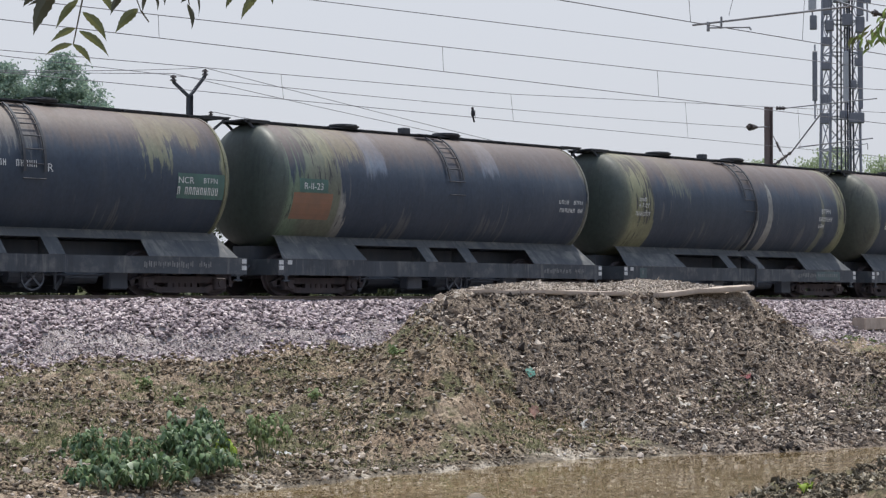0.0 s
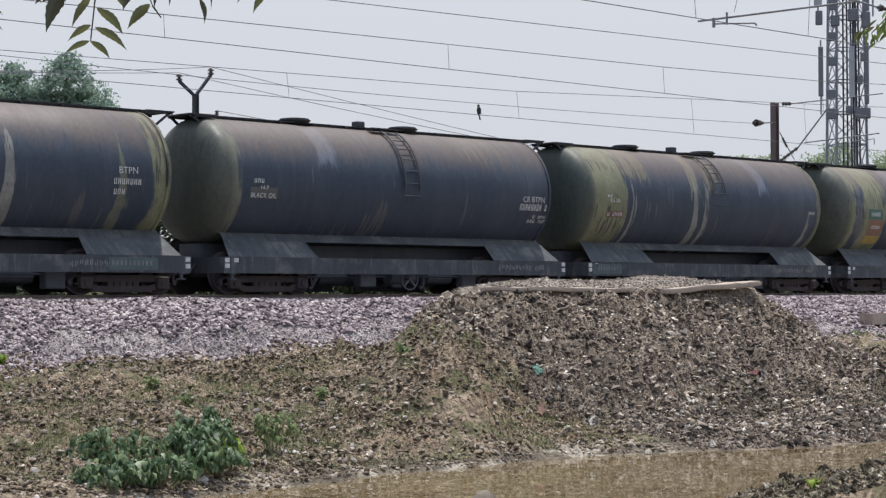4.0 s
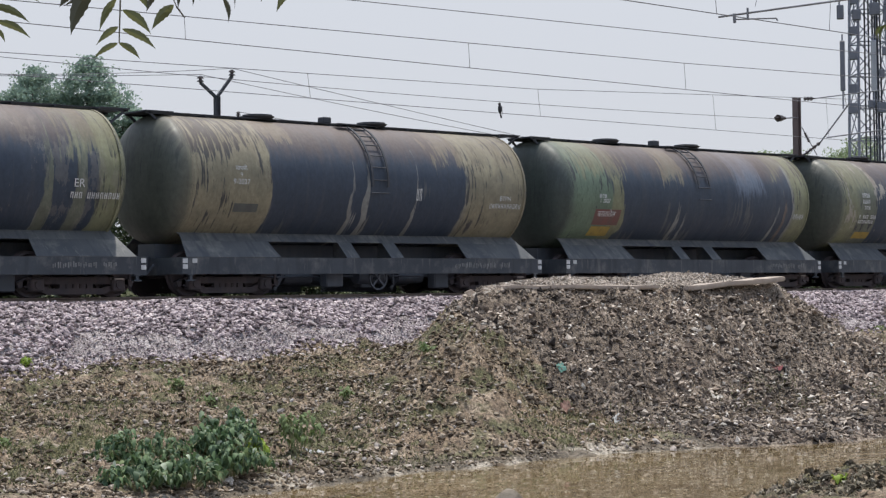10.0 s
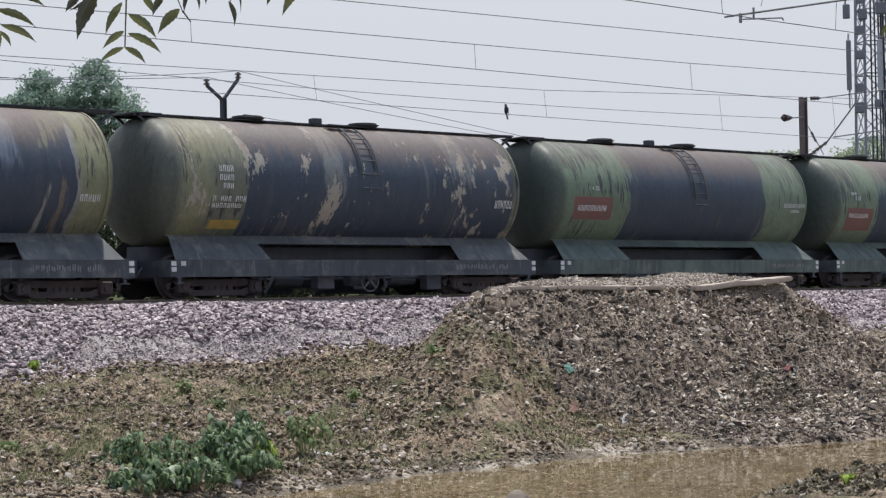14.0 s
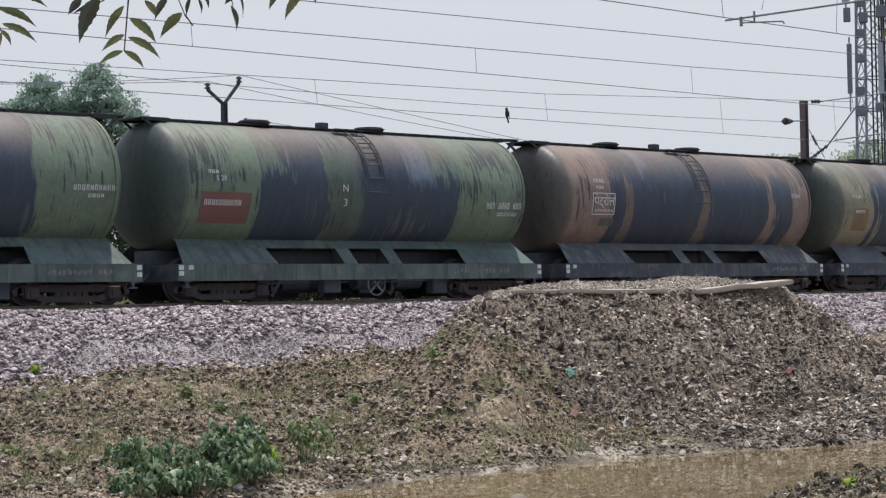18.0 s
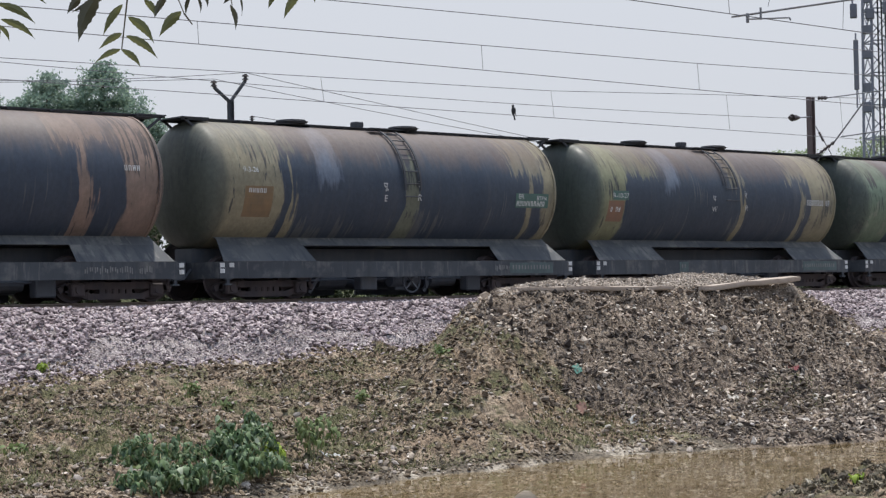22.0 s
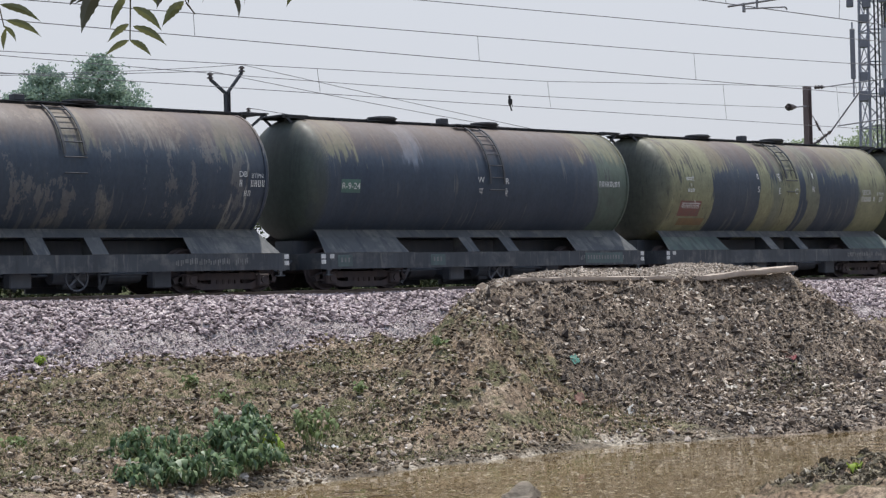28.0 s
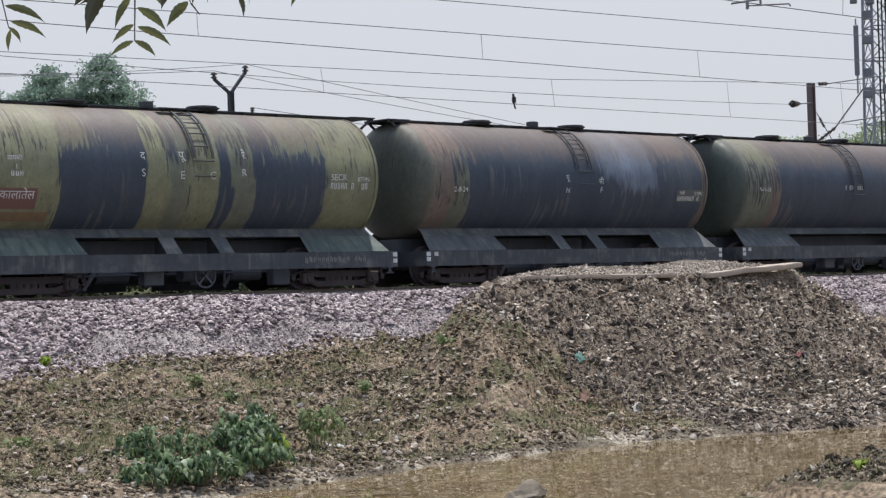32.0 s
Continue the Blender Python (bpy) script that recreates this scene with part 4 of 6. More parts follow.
# One entry for each wagon: bands of coat (from x), smears on the upper side (x, half width, lowest z, coat), painted panels (x, x, z, z, colour),
# words (text, x, z, height), rows of figures (x, x, z, height), gussets
WAGONS = [
    dict(bands=[(-6.2, "d"), (-4.5, "s"), (3.0, "b"), (3.4, "s"), (5.0, "o")], smears=[(3.2, 0.25, 2.7, "o"), (4.0, 0.35, 3.2, "o"), (-0.4, 0.3, 3.0, "w")], panels=[(3.76, 5.06, 2.19, 2.76, "green")], words=[("NCR", 3.98, 2.53, 0.15), ("BTPN", 4.66, 2.55, 0.12), ("R", 0.45, 2.62, 0.18)],
         marks=[(3.76, 4.9, 2.28, 0.17), (-1.0, 0.2, 2.7, 0.14)], gussets=1, label="soot-blackened tank wagon with a green number panel"),
    dict(bands=[(-6.2, "h"), (-5.5, "g"), (-4.9, "d"), (-3.75, "w"), (-3.6, "s"), (5.0, "d")], smears=[(-2.6, 0.22, 2.75, "u"), (1.5, 0.22, 3.0, "u"), (-3.6, 0.5, 3.2, "o")], panels=[(-5.13, -4.25, 2.48, 2.80, "green"), (-5.3, -4.08, 1.84, 2.46, "orange")],
         words=[("R-II-23", -4.7, 2.55, 0.16), ("BTPN", 4.72, 2.52, 0.11)], marks=[(4.0, 4.9, 2.3, 0.11), (3.95, 4.4, 2.52, 0.11)], gussets=1, label="sooty tank wagon with an orange patch below a green date panel"),
    dict(bands=[(-6.2, "h"), (-5.5, "o"), (-4.35, "s"), (0.3, "w"), (0.5, "s"), (0.95, "w"), (1.25, "s"), (3.8, "d"), (4.05, "s"), (4.7, "o")], smears=[(-3.3, 0.3, 2.8, "d")], panels=[], words=[("\u0935\u093e\u092a\u0938\u0940", -4.95, 2.72, 0.1), ("6-7-27", -4.9, 2.55, 0.12), ("\u0915\u093e\u0932\u093e\u0924\u0947\u0932", -4.93, 2.3, 0.14), ("BTPN", 4.05, 2.66, 0.15)],
         marks=[(3.68, 4.55, 2.42, 0.13), (3.7, 4.0, 2.2, 0.12)], gussets=1, pipe=True, plates=[(-4.9, 0.3), (4.2, 1.3)], label="sooty tank wagon with olive bands at both ends"),
    dict(bands=[(-6.2, "d"), (-5.3, "b"), (-4.9, "s"), (4.9, "b")], smears=[(-2.6, 0.2, 2.9, "u"), (3.0, 0.5, 3.4, "d")], panels=[(-5.0, -4.2, 2.24, 2.5, "dull")], words=[("CR BTPN", 4.5, 2.44, 0.15), ("BLACK OIL", -4.6, 2.26, 0.11), ("14-9", -4.6, 2.45, 0.1)],
         marks=[(4.0, 5.03, 2.22, 0.17), (4.35, 5.1, 2.02, 0.08), (4.3, 5.1, 1.9, 0.08), (-4.9, -4.6, 2.6, 0.1)], gussets=0, label="black sooty tank wagon with white figures at one end"),
    dict(bands=[(-6.2, "h"), (-5.6, "o"), (-4.1, "s"), (-3.85, "w"), (-3.68, "s"), (-1.1, "w"), (-0.85, "s"), (-0.6, "w"), (-0.4, "s"), (4.5, "w"), (4.65, "s"), (4.95, "o")], smears=[(-3.6, 0.35, 3.1, "o"), (-1.0, 0.15, 2.6, "t"), (-0.1, 0.2, 2.9, "t"), (2.2, 0.15, 2.8, "u")],
         panels=[(-4.96, -4.25, 2.14, 2.30, "red")], words=[("8 5-26", -4.65, 2.55, 0.11)], marks=[(-4.9, -4.3, 2.17, 0.1), (-4.95, -4.7, 2.68, 0.08), (4.55, 5.0, 2.45, 0.1)], gussets=0, plates=[(-4.95, 1.2)], label="sooty tank wagon with an olive end and pale streaks amidships"),
    dict(bands=[(-6.2, "d"), (-5.5, "o"), (-5.15, "s"), (-4.7, "o"), (-3.5, "s"), (-1.05, "w"), (-0.75, "s"), (0.1, "w"), (0.45, "s"), (0.7, "w"), (1.1, "s"), (3.2, "d"), (3.5, "s"), (4.0, "d"), (4.3, "s"), (4.5, "o")], smears=[(-4.8, 0.9, 3.2, "o"), (-2.7, 0.2, 2.6, "u"), (4.5, 0.5, 2.9, "o"), (0.3, 0.2, 2.8, "t")],
         panels=[(-4.56, -3.75, 2.40, 2.73, "green"), (-4.5, -3.65, 1.88, 2.38, "orange"), (-4.45, -3.6, 1.62, 1.86, "yellow")], words=[("ER", 4.05, 2.36, 0.18)], marks=[(3.86, 5.1, 2.12, 0.13), (-4.4, -3.9, 2.5, 0.13), (-4.3, -3.8, 2.1, 0.1)], gussets=0, drip=0.8, peel=0.22,
         label="sooty tank wagon with peeling olive paint and orange patch"),
    dict(bands=[(-6.2, "d"), (-5.6, "t"), (-3.25, "s"), (-0.8, "w"), (-0.65, "s"), (-0.35, "w"), (-0.15, "s"), (1.3, "w"), (1.4, "s"), (2.95, "t")], smears=[(3.0, 0.6, 3.2, "t"), (-3.0, 0.4, 3.4, "t")], panels=[(-4.24, -3.55, 1.92, 2.11, "dull")], words=[("\u0935\u093e\u092a\u0938\u0940", -4.09, 2.87, 0.1), ("9", -4.1, 2.72, 0.1), ("9-2027", -4.1, 2.55, 0.12), ("BTPN", 4.4, 2.37, 0.12)],
         marks=[(3.86, 5.05, 2.17, 0.12), (1.3, 1.5, 2.3, 0.3)], gussets=1, label="sooty tank wagon with broad tan bands at both ends"),
    dict(bands=[(-6.2, "h"), (-5.5, "g"), (-3.9, "o"), (-3.35, "s"), (-1.05, "w"), (-0.95, "s"), (-0.8, "w"), (-0.65, "s"), (3.5, "w"), (3.6, "s"), (3.8, "q"), (4.0, "s"), (4.15, "w"), (4.3, "o")], smears=[(-4.2, 0.6, 3.0, "o"), (2.3, 0.45, 2.6, "u"), (4.2, 0.4, 3.2, "o"), (-1.2, 0.3, 2.9, "t")], panels=[(-4.5, -3.45, 1.82, 2.24, "red"), (-4.45, -3.65, 1.53, 1.78, "yellow")],
         words=[("\u0915\u093e\u0932\u093e\u0924\u0947\u0932", -4.03, 2.04, 0.16), ("1 2027", -4.17, 2.42, 0.11)], marks=[(4.42, 4.95, 2.12, 0.15), (-4.4, -4.1, 2.55, 0.1)], gussets=1, label="sooty tank wagon with green ends and an orange patch"),
    dict(bands=[(-6.2, "d"), (-5.4, "o"), (-4.6, "d"), (-3.6, "s"), (4.95, "d")], smears=[(-4.4, 0.5, 2.9, "o"), (-1.0, 0.2, 2.2, "w"), (3.2, 0.25, 2.7, "w")], panels=[(-4.49, -3.65, 1.59, 1.79, "yellow")], words=[], marks=[(-4.4, -3.96, 2.88, 0.14), (-4.4, -4.0, 2.68, 0.13), (-4.3, -4.0, 2.49, 0.12), (-4.55, -3.6, 2.2, 0.12), (-4.55, -3.7, 2.06, 0.1), (4.3, 4.9, 2.2, 0.2)], gussets=0, peel=1.0,
         label="sooty tank wagon with flaking paint and a yellow patch"),
    dict(bands=[(-6.2, "h"), (-5.6, "g"), (-2.9, "s"), (2.5, "b"), (3.2, "g")], smears=[(-3.1, 0.3, 3.0, "g")], panels=[(-5.15, -3.62, 1.97, 2.58, "red")], words=[("1 4 28", -4.4, 2.76, 0.12)], marks=[(-5.0, -3.8, 2.2, 0.15), (3.92, 5.2, 2.45, 0.12), (4.4, 4.8, 2.3, 0.08)], gussets=0, label="green tank wagon with a soot-black middle"),
    dict(bands=[(-6.2, "h"), (-5.6, "g"), (-3.45, "s"), (-1.45, "h"), (-0.35, "s"), (2.75, "g")], smears=[(-3.6, 0.6, 2.8, "g"), (1.6, 0.3, 2.6, "u"), (2.6, 0.5, 2.8, "g")], panels=[(-5.08, -3.7, 1.8, 2.5, "red")], words=[("N", -0.92, 2.60, 0.18), ("3", -0.9, 2.25, 0.18), ("5 28", -4.55, 2.76, 0.12)],
         marks=[(-5.0, -4.0, 2.2, 0.13), (3.79, 5.1, 2.28, 0.16), (4.2, 4.9, 2.1, 0.1), (-4.9, -4.6, 2.92, 0.08)], gussets=1, label="dull green tank wagon streaked with soot"),
    dict(bands=[(-6.2, "q"), (-5.6, "r"), (-3.8, "s"), (-3.25, "q"), (-2.9, "s"), (-0.1, "q"), (0.42, "s"), (3.0, "r"), (3.55, "s"), (4.2, "r")], smears=[(-4.4, 0.6, 3.1, "r"), (3.4, 0.5, 3.2, "r"), (-2.2, 0.15, 3.2, "u")], panels=[(-4.3, -3.7, 1.9, 2.1, "dull")], words=[("\u092a\u0947\u091f\u094d\u0930\u094b\u0932", -4.2, 2.46, 0.24)],
         marks=[(-4.55, -4.15, 3.08, 0.1), (-4.5, -4.15, 2.9, 0.09), (-4.55, -3.85, 2.28, 0.07), (4.1, 4.65, 2.85, 0.12)], gussets=1, frame_box=True, label="rust-brown tank wagon with a boxed white word"),
    dict(bands=[(-6.2, "d"), (-5.6, "t"), (-3.9, "s"), (-3.7, "t"), (-3.5, "s"), (-0.2, "d"), (0.4, "s"), (4.15, "t"), (4.3, "s"), (4.65, "t")], smears=[(-4.6, 0.8, 3.2, "d"), (-2.5, 0.25, 2.5, "u"), (4.2, 0.4, 2.9, "t")], panels=[(3.66, 4.86, 2.25, 2.62, "green"), (-5.0, -4.2, 1.9, 2.6, "ochre")], words=[("9-3-26", -4.82, 2.92, 0.12), ("\u092a\u0942", -0.79, 2.63, 0.16), ("\u0930\u0947", 0.32, 2.64, 0.16), ("E", -0.77, 2.32, 0.16), ("R", 0.33, 2.36, 0.16), ("ER", 3.85, 2.48, 0.13), ("BTPN", 4.6, 2.45, 0.11)],
         marks=[(3.7, 4.8, 2.29, 0.13), (-5.0, -4.4, 2.45, 0.1), ], gussets=0, plates=[(4.2, 1.6)], label="sooty tank wagon with tan bands and a green number panel"),
    dict(bands=[(-6.2, "h"), (-5.5, "o"), (-4.5, "s"), (0.5, "t"), (0.7, "s"), (3.4, "t"), (3.6, "s"), (3.9, "t")], smears=[(-4.2, 0.7, 3.0, "o"), (-2.5, 0.22, 2.7, "u"), (3.7, 0.5, 3.0, "t"), (0.4, 0.2, 2.9, "t")], panels=[(-5.03, -4.4, 2.53, 2.78, "green"), (-5.2, -4.57, 1.94, 2.5, "orange")], words=[("R-10-27", -4.72, 2.58, 0.14), ("\u092a", -0.72, 2.58, 0.16), ("\u0930\u0947", 0.72, 2.68, 0.16), ("R", 0.77, 2.32, 0.16), ("W", -0.68, 2.26, 0.16)],
         marks=[(3.68, 4.99, 2.52, 0.17), (-5.1, -4.65, 2.2, 0.13), ], gussets=0, plates=[(-2.1, 0.4), (4.3, 1.7)], label="sooty tank wagon with olive ends and an orange patch"),
    dict(bands=[(-6.2, "h"), (-5.6, "g"), (-4.15, "s"), (4.2, "w"), (4.28, "s"), (4.6, "w"), (4.7, "s")], smears=[(-3.1, 0.4, 2.7, "u"), (0.2, 0.3, 3.0, "d"), (2.0, 0.4, 3.1, "w"), (4.4, 0.3, 2.9, "d")], panels=[], words=[("DB", 4.45, 2.62, 0.13), ("BTPN", 4.85, 2.6, 0.1)], marks=[(4.35, 5.05, 2.4, 0.15), (4.5, 4.75, 2.18, 0.13), (-4.5, -4.1, 2.25, 0.12)], gussets=1, peel=0.25,
         label="black tank wagon with one green end and white scratches"),
    dict(bands=[(-6.2, "h"), (-5.7, "s"), (3.9, "h")], smears=[(-5.0, 0.4, 3.0, "o"), (-2.7, 0.22, 2.9, "u"), (4.3, 0.6, 3.2, "o")], panels=[(-5.08, -4.48, 2.31, 2.63, "green")], words=[("R-9-24", -4.78, 2.4, 0.15), ("W", -0.48, 2.63, 0.16), ("R", 0.45, 2.61, 0.16), ("\u092a", -0.48, 2.34, 0.16), ("\u0930\u0947", 0.43, 2.3, 0.16)], marks=[(3.95, 4.85, 2.6, 0.15)], gussets=1, plates=[(-5.0, 0.45), (-2.0, 0.5), (4.1, 1.5)],
         label="black tank wagon with a green date panel"),
    dict(bands=[(-6.2, "d"), (-5.7, "o"), (-3.55, "s"), (-1.45, "o"), (-0.75, "d"), (-0.4, "o"), (0.5, "s"), (0.85, "d"), (1.55, "s"), (3.55, "o")], smears=[(-3.6, 0.6, 3.0, "o"), (3.0, 0.6, 2.9, "o"), (0.2, 0.5, 3.0, "d")], panels=[(-5.03, -4.1, 1.85, 2.28, "red"), (-4.87, -3.75, 1.6, 1.79, "ochre")],
         words=[("SECR", 3.95, 2.57, 0.15), ("BTPN", 4.7, 2.55, 0.11), ("\u0926", -1.52, 2.95, 0.17), ("S", -1.53, 2.57, 0.17), ("\u092a\u0942", -0.51, 2.98, 0.18), ("E", -0.51, 2.53, 0.18), ("C", 0.31, 2.54, 0.17), ("\u0930\u0947", 1.2, 3.02, 0.17), ("R", 1.17, 2.62, 0.17), ("\u0935\u093e\u092a\u0938\u0940", -4.65, 2.85, 0.11), ("1", -4.62, 2.68, 0.1), ("\u0915\u093e\u0932\u093e\u0924\u0947\u0932", -4.57, 2.06, 0.18)], marks=[(3.7, 4.82, 2.36, 0.15), (-4.75, -4.4, 2.53, 0.1)], gussets=1, drip=0.9,
         label="olive green tank wagon blotched with soot"),
    dict(bands=[(-6.2, "d"), (-5.4, "q"), (-4.7, "d"), (-4.1, "s"), (4.9, "q")], smears=[(-5.0, 0.5, 3.1, "r"), (1.4, 0.45, 2.5, "u"), (2.2, 0.5, 2.2, "u"), (3.9, 0.5, 3.2, "q")], panels=[(3.82, 4.97, 2.16, 2.5, "dull")], words=[("2-8-24", -4.5, 2.35, 0.13), ("NF", 4.05, 2.36, 0.12), ("BTPN", 4.75, 2.35, 0.1), ("\u092a\u0942", -0.63, 2.7, 0.15), ("\u0938\u0940", 0.67, 2.62, 0.15), ("N", -0.62, 2.36, 0.15), ("F", 0.68, 2.38, 0.15)], marks=[(3.86, 4.9, 2.2, 0.12)], gussets=1,
         label="brown and black tank wagon with a pale smoke stain"),
    dict(bands=[(-6.2, "h"), (-5.5, "d"), (-4.2, "q"), (-3.8, "s"), (4.4, "d")], smears=[(-4.6, 0.5, 3.1, "o")], panels=[], words=[("9-11-25", -4.6, 2.5, 0.12)], marks=[(-0.6, 0.4, 2.6, 0.14)], gussets=0, label="dark sooty tank wagon with a dull olive end"),
]


def coated(ob, coat):
    ob.material_slots[0].link = "OBJECT"
    ob.material_slots[0].material = coat
    return ob


def tank_wagon(k, w):
    top = tagged(new("tank_wagon"), w["label"], "tank wagon", "wagons of the train")
    top.location = (FIRST_RING - 5.14 + PITCH * k, 0, RAIL)
    tank = part("tank", wagon_mesh("tank", tank_mesh, SILL, smooth=True), None, top)
    tank.material_slots[0].link = "OBJECT"
    tank.material_slots[0].material = tank_coat("%02d" % k, w["bands"], k + 1, w.get("drip", 0.5), w.get("peel", 0.0), w["smears"])
    coat = tank.material_slots[0].material
    coated(part("end_ring", wagon_mesh("end_ring", end_ring, SILL, 5.11), None, tank), coat)
    part("walkway", wagon_mesh("walkway", walkway, STEEL_DARK), None, top)
    for s in (-1, 1):
        part("end_bracket", wagon_mesh("end_bracket", end_bracket, STEEL_DARK, s), None, top)
        part("coupler", wagon_mesh("coupler", coupler, UNDER_STEEL, s), None, top)
        part("headstock", wagon_mesh("headstock", lambda bm, q: box(bm, (q * 5.735, 0, 0.68), (0.02, 2.9, 0.376)), SILL, s), None, top)
        sill = part("side_sill", wagon_mesh("side_sill", sill_mesh, SILL, s), None, top)
        if k in (9, 10):
            coated(sill, GREEN_SKIRT)
        plates = [part("skirt_header", wagon_mesh("skirt_header", skirt_header, SKIRT, s), None, top)]
        for shape in ((-5.62, -2.96, 0.15, -0.08), (3.0, 5.48, 0.06, -0.19)):
            plates.append(part("skirt", wagon_mesh("skirt", skirt, SKIRT, s, *shape), None, top))
        if w["gussets"]:
            plates += [part("gusset", wagon_mesh("gusset", gusset, SKIRT, s, x, 0.41), None, top) for x in (-0.96, 0.46)]
        if k in (9, 10, 16):
            for plate in plates[1:3] if k == 16 else plates:
                coated(plate, GREEN_SKIRT)
    part("centre_sill", wagon_mesh("centre_sill", lambda bm: box(bm, (0, 0, 0.84), (11.4, 0.7, 0.72)), UNDER_STEEL), None, top)
    for x, z in ((-2.5, 0), (1.1, 0)):
        lid = part("manhole", wagon_mesh("manhole", manhole, STEEL_DARK), None, top)
        lid.location = (x, 0, 4.245)
    part("vent_box", wagon_mesh("vent_box", lambda bm: box(bm, (-0.5, -0.1, 4.31), (0.26, 0.24, 0.15), bevel=0.02), STEEL_DARK), None, top)
    low, foot, rungs = (3.0, 2.6, 7) if k % 3 else (2.6, 2.45, 8)
    lad = part("ladder", wagon_mesh("ladder", ladder, STEEL_DARK, -0.2, low), None, top)
    part("ladder_rail", wagon_mesh("ladder", ladder, STEEL_DARK, 0.3, low), None, lad)
    part("ladder_platform", wagon_mesh("ladder_platform", lambda bm: box(bm, (-0.05, -0.52, 4.19), (0.9, 0.25, 0.03)), STEEL_DARK), None, top)
    w0, w1 = math.radians(72), math.asin((foot - TANK_Z) / 1.57)
    for q in range(rungs):
        part("rung", wagon_mesh("rung", ladder_rung, STEEL_DARK, 0.05, w0 + (w1 - w0) * q / (rungs - 1)), None, lad)
    wheel = part("brake_wheel", wagon_mesh("brake_wheel", brake_wheel, UNDER_STEEL), None, top)
    wheel.location = (0.16, -1.3, 0.38)
    if k == 10:
        coated(wheel, FADED_PAINT)
    part("brake_cylinder", wagon_mesh("brake_cylinder", lambda bm: rod(rod(bm, (-0.4, -0.5, 0.55), (0.3, -0.5, 0.55), 0.18, seg=14), (0.3, -0.5, 0.55), (1.6, -0.5, 0.5), 0.03), UNDER_STEEL), None, top)
    part("brake_rod", wagon_mesh("brake_rod", lambda bm: rod(rod(bm, (-3.0, -0.9, 0.42), (2.6, -0.9, 0.45), 0.025), (0.9, -1.0, 0.2), (0.9, -1.0, 0.62), 0.03), UNDER_STEEL), None, top)
    part("discharge_pipe", wagon_mesh("discharge_pipe", lambda bm: rod(rod(bm, (-2.5, 0.35, 0.40), (2.5, 0.35, 0.40), 0.2, seg=14), (-0.9, 0.35, 0.4), (-0.9, -0.6, 0.3), 0.12), UNDER_STEEL), None, top)
    # upright boards added only to close off the daylight beyond the frame
    part("brake_beam", wagon_mesh("brake_beam", lambda bm: bar(bar(bm, (-2.7, 0.95, 0.27), (-0.5, 0.95, 0.3), 0.06, 0.46), (0.2, 0.95, 0.3), (2.7, 0.95, 0.27), 0.06, 0.46), UNDER_STEEL), None, top)
    for bx in (-4.195, 4.195):
        for s in (-1, 1):
            sf = part("bogie_frame", wagon_mesh("bogie_frame", bogie_side, RUSTY, s), None, top)
            sf.location = (bx, 0, 0)
        bo = part("bogie_bolster", wagon_mesh("bogie_bolster", lambda bm: box(bm, (0, 0, 0.6), (0.45, 2.1, 0.24), bevel=0.03), RUSTY), None, top)
        bo.location = (bx, 0, 0)
        for dx in (-1.0, 1.0):
            ws = part("wheelset", wagon_mesh("wheelset", wheelset_mesh, RUSTY, smooth=False), None, top)
            ws.location = (bx + dx, 0, 0.5)
            ROLLING.append((k, ws, bx + dx))
    for x, dz in ((-5.66, 0.79), (-5.40, 0.79), (-5.66, 0.66), (5.66, 0.79), (5.66, 0.64)):
        part("end_marker", wagon_mesh("end_marker", lambda bm, a, b: box(bm, (a, -1.472, b), (0.13, 0.008, 0.10), bevel=0.002), WHITE_PAINT, x, dz), None, top)
    for x in (-5.5, 5.5):
        part("jack_pad", wagon_mesh("jack_pad", jack_pad, SILL, x), None, top)
    for x0, wide in w.get("plates", ()):
        plate = part("sill_plate", box(bmesh.new(), (x0, -1.471, 0.68), (wide, 0.01, 0.28), bevel=0.003), PLATE, top, "faded teal stencil plate on the sill")
        bm = bmesh.new()
        for q in range(int(wide / 0.11) - 1):
            box(bm, (x0 - wide / 2 + 0.12 + q * 0.11, -1.478, 0.70), (0.05, 0.004, 0.11))
        tagged(part("stencil_mark", bm, FADED_PAINT, plate), kind="stuff")
    if w.get("pipe"):
        pipe = bmesh.new()
        for a, b in zip(range(6), range(1, 7)):
            rod(pipe, on_tank(0.33, 3.0 - a * 0.27, 0.06), on_tank(0.33, 3.0 - b * 0.27, 0.06), 0.035, seg=8)
        rod(pipe, on_tank(0.33, 1.38, 0.06), (0.4, -1.5, 0.95), 0.035, seg=8)
        rod(pipe, (0.4, -1.5, 0.95), (0.4, -1.5, 0.3), 0.035, seg=8)
        part("drain_pipe", pipe, STEEL_DARK, top, "thin black drain pipe running down the barrel")
    tagged(part("sill_number", wagon_mesh("sill_number", sill_number, FADED_PAINT, k % 4), None, top), kind="stuff")
    for q in range(9):
        part(("brake_lever", "air_reservoir", "valve_box")[q % 3], wagon_mesh("under_gear", under_gear, UNDER_STEEL, q), None, top)
    for x0, x1, z0, z1, c in w["panels"]:
        part("painted_panel", tank_panel(bmesh.new(), x0, x1, z0, z1), PANEL[c], top, "faded %s painted panel" % c)
    for text, x, z, high in w["words"]:
        me = lettering(text, x, z, high)
        me.materials.append(WHITE_PAINT)
        part("lettering", me, None, top)
    for q, (x, x1, z, high) in enumerate(w["marks"]):
        tagged(part("number_mark", bars(bmesh.new(), x, z, max(2, round((x1 - x) / 0.105)), 0.07, high, 0.105, k * 10 + q), WHITE_PAINT, top), kind="stuff")
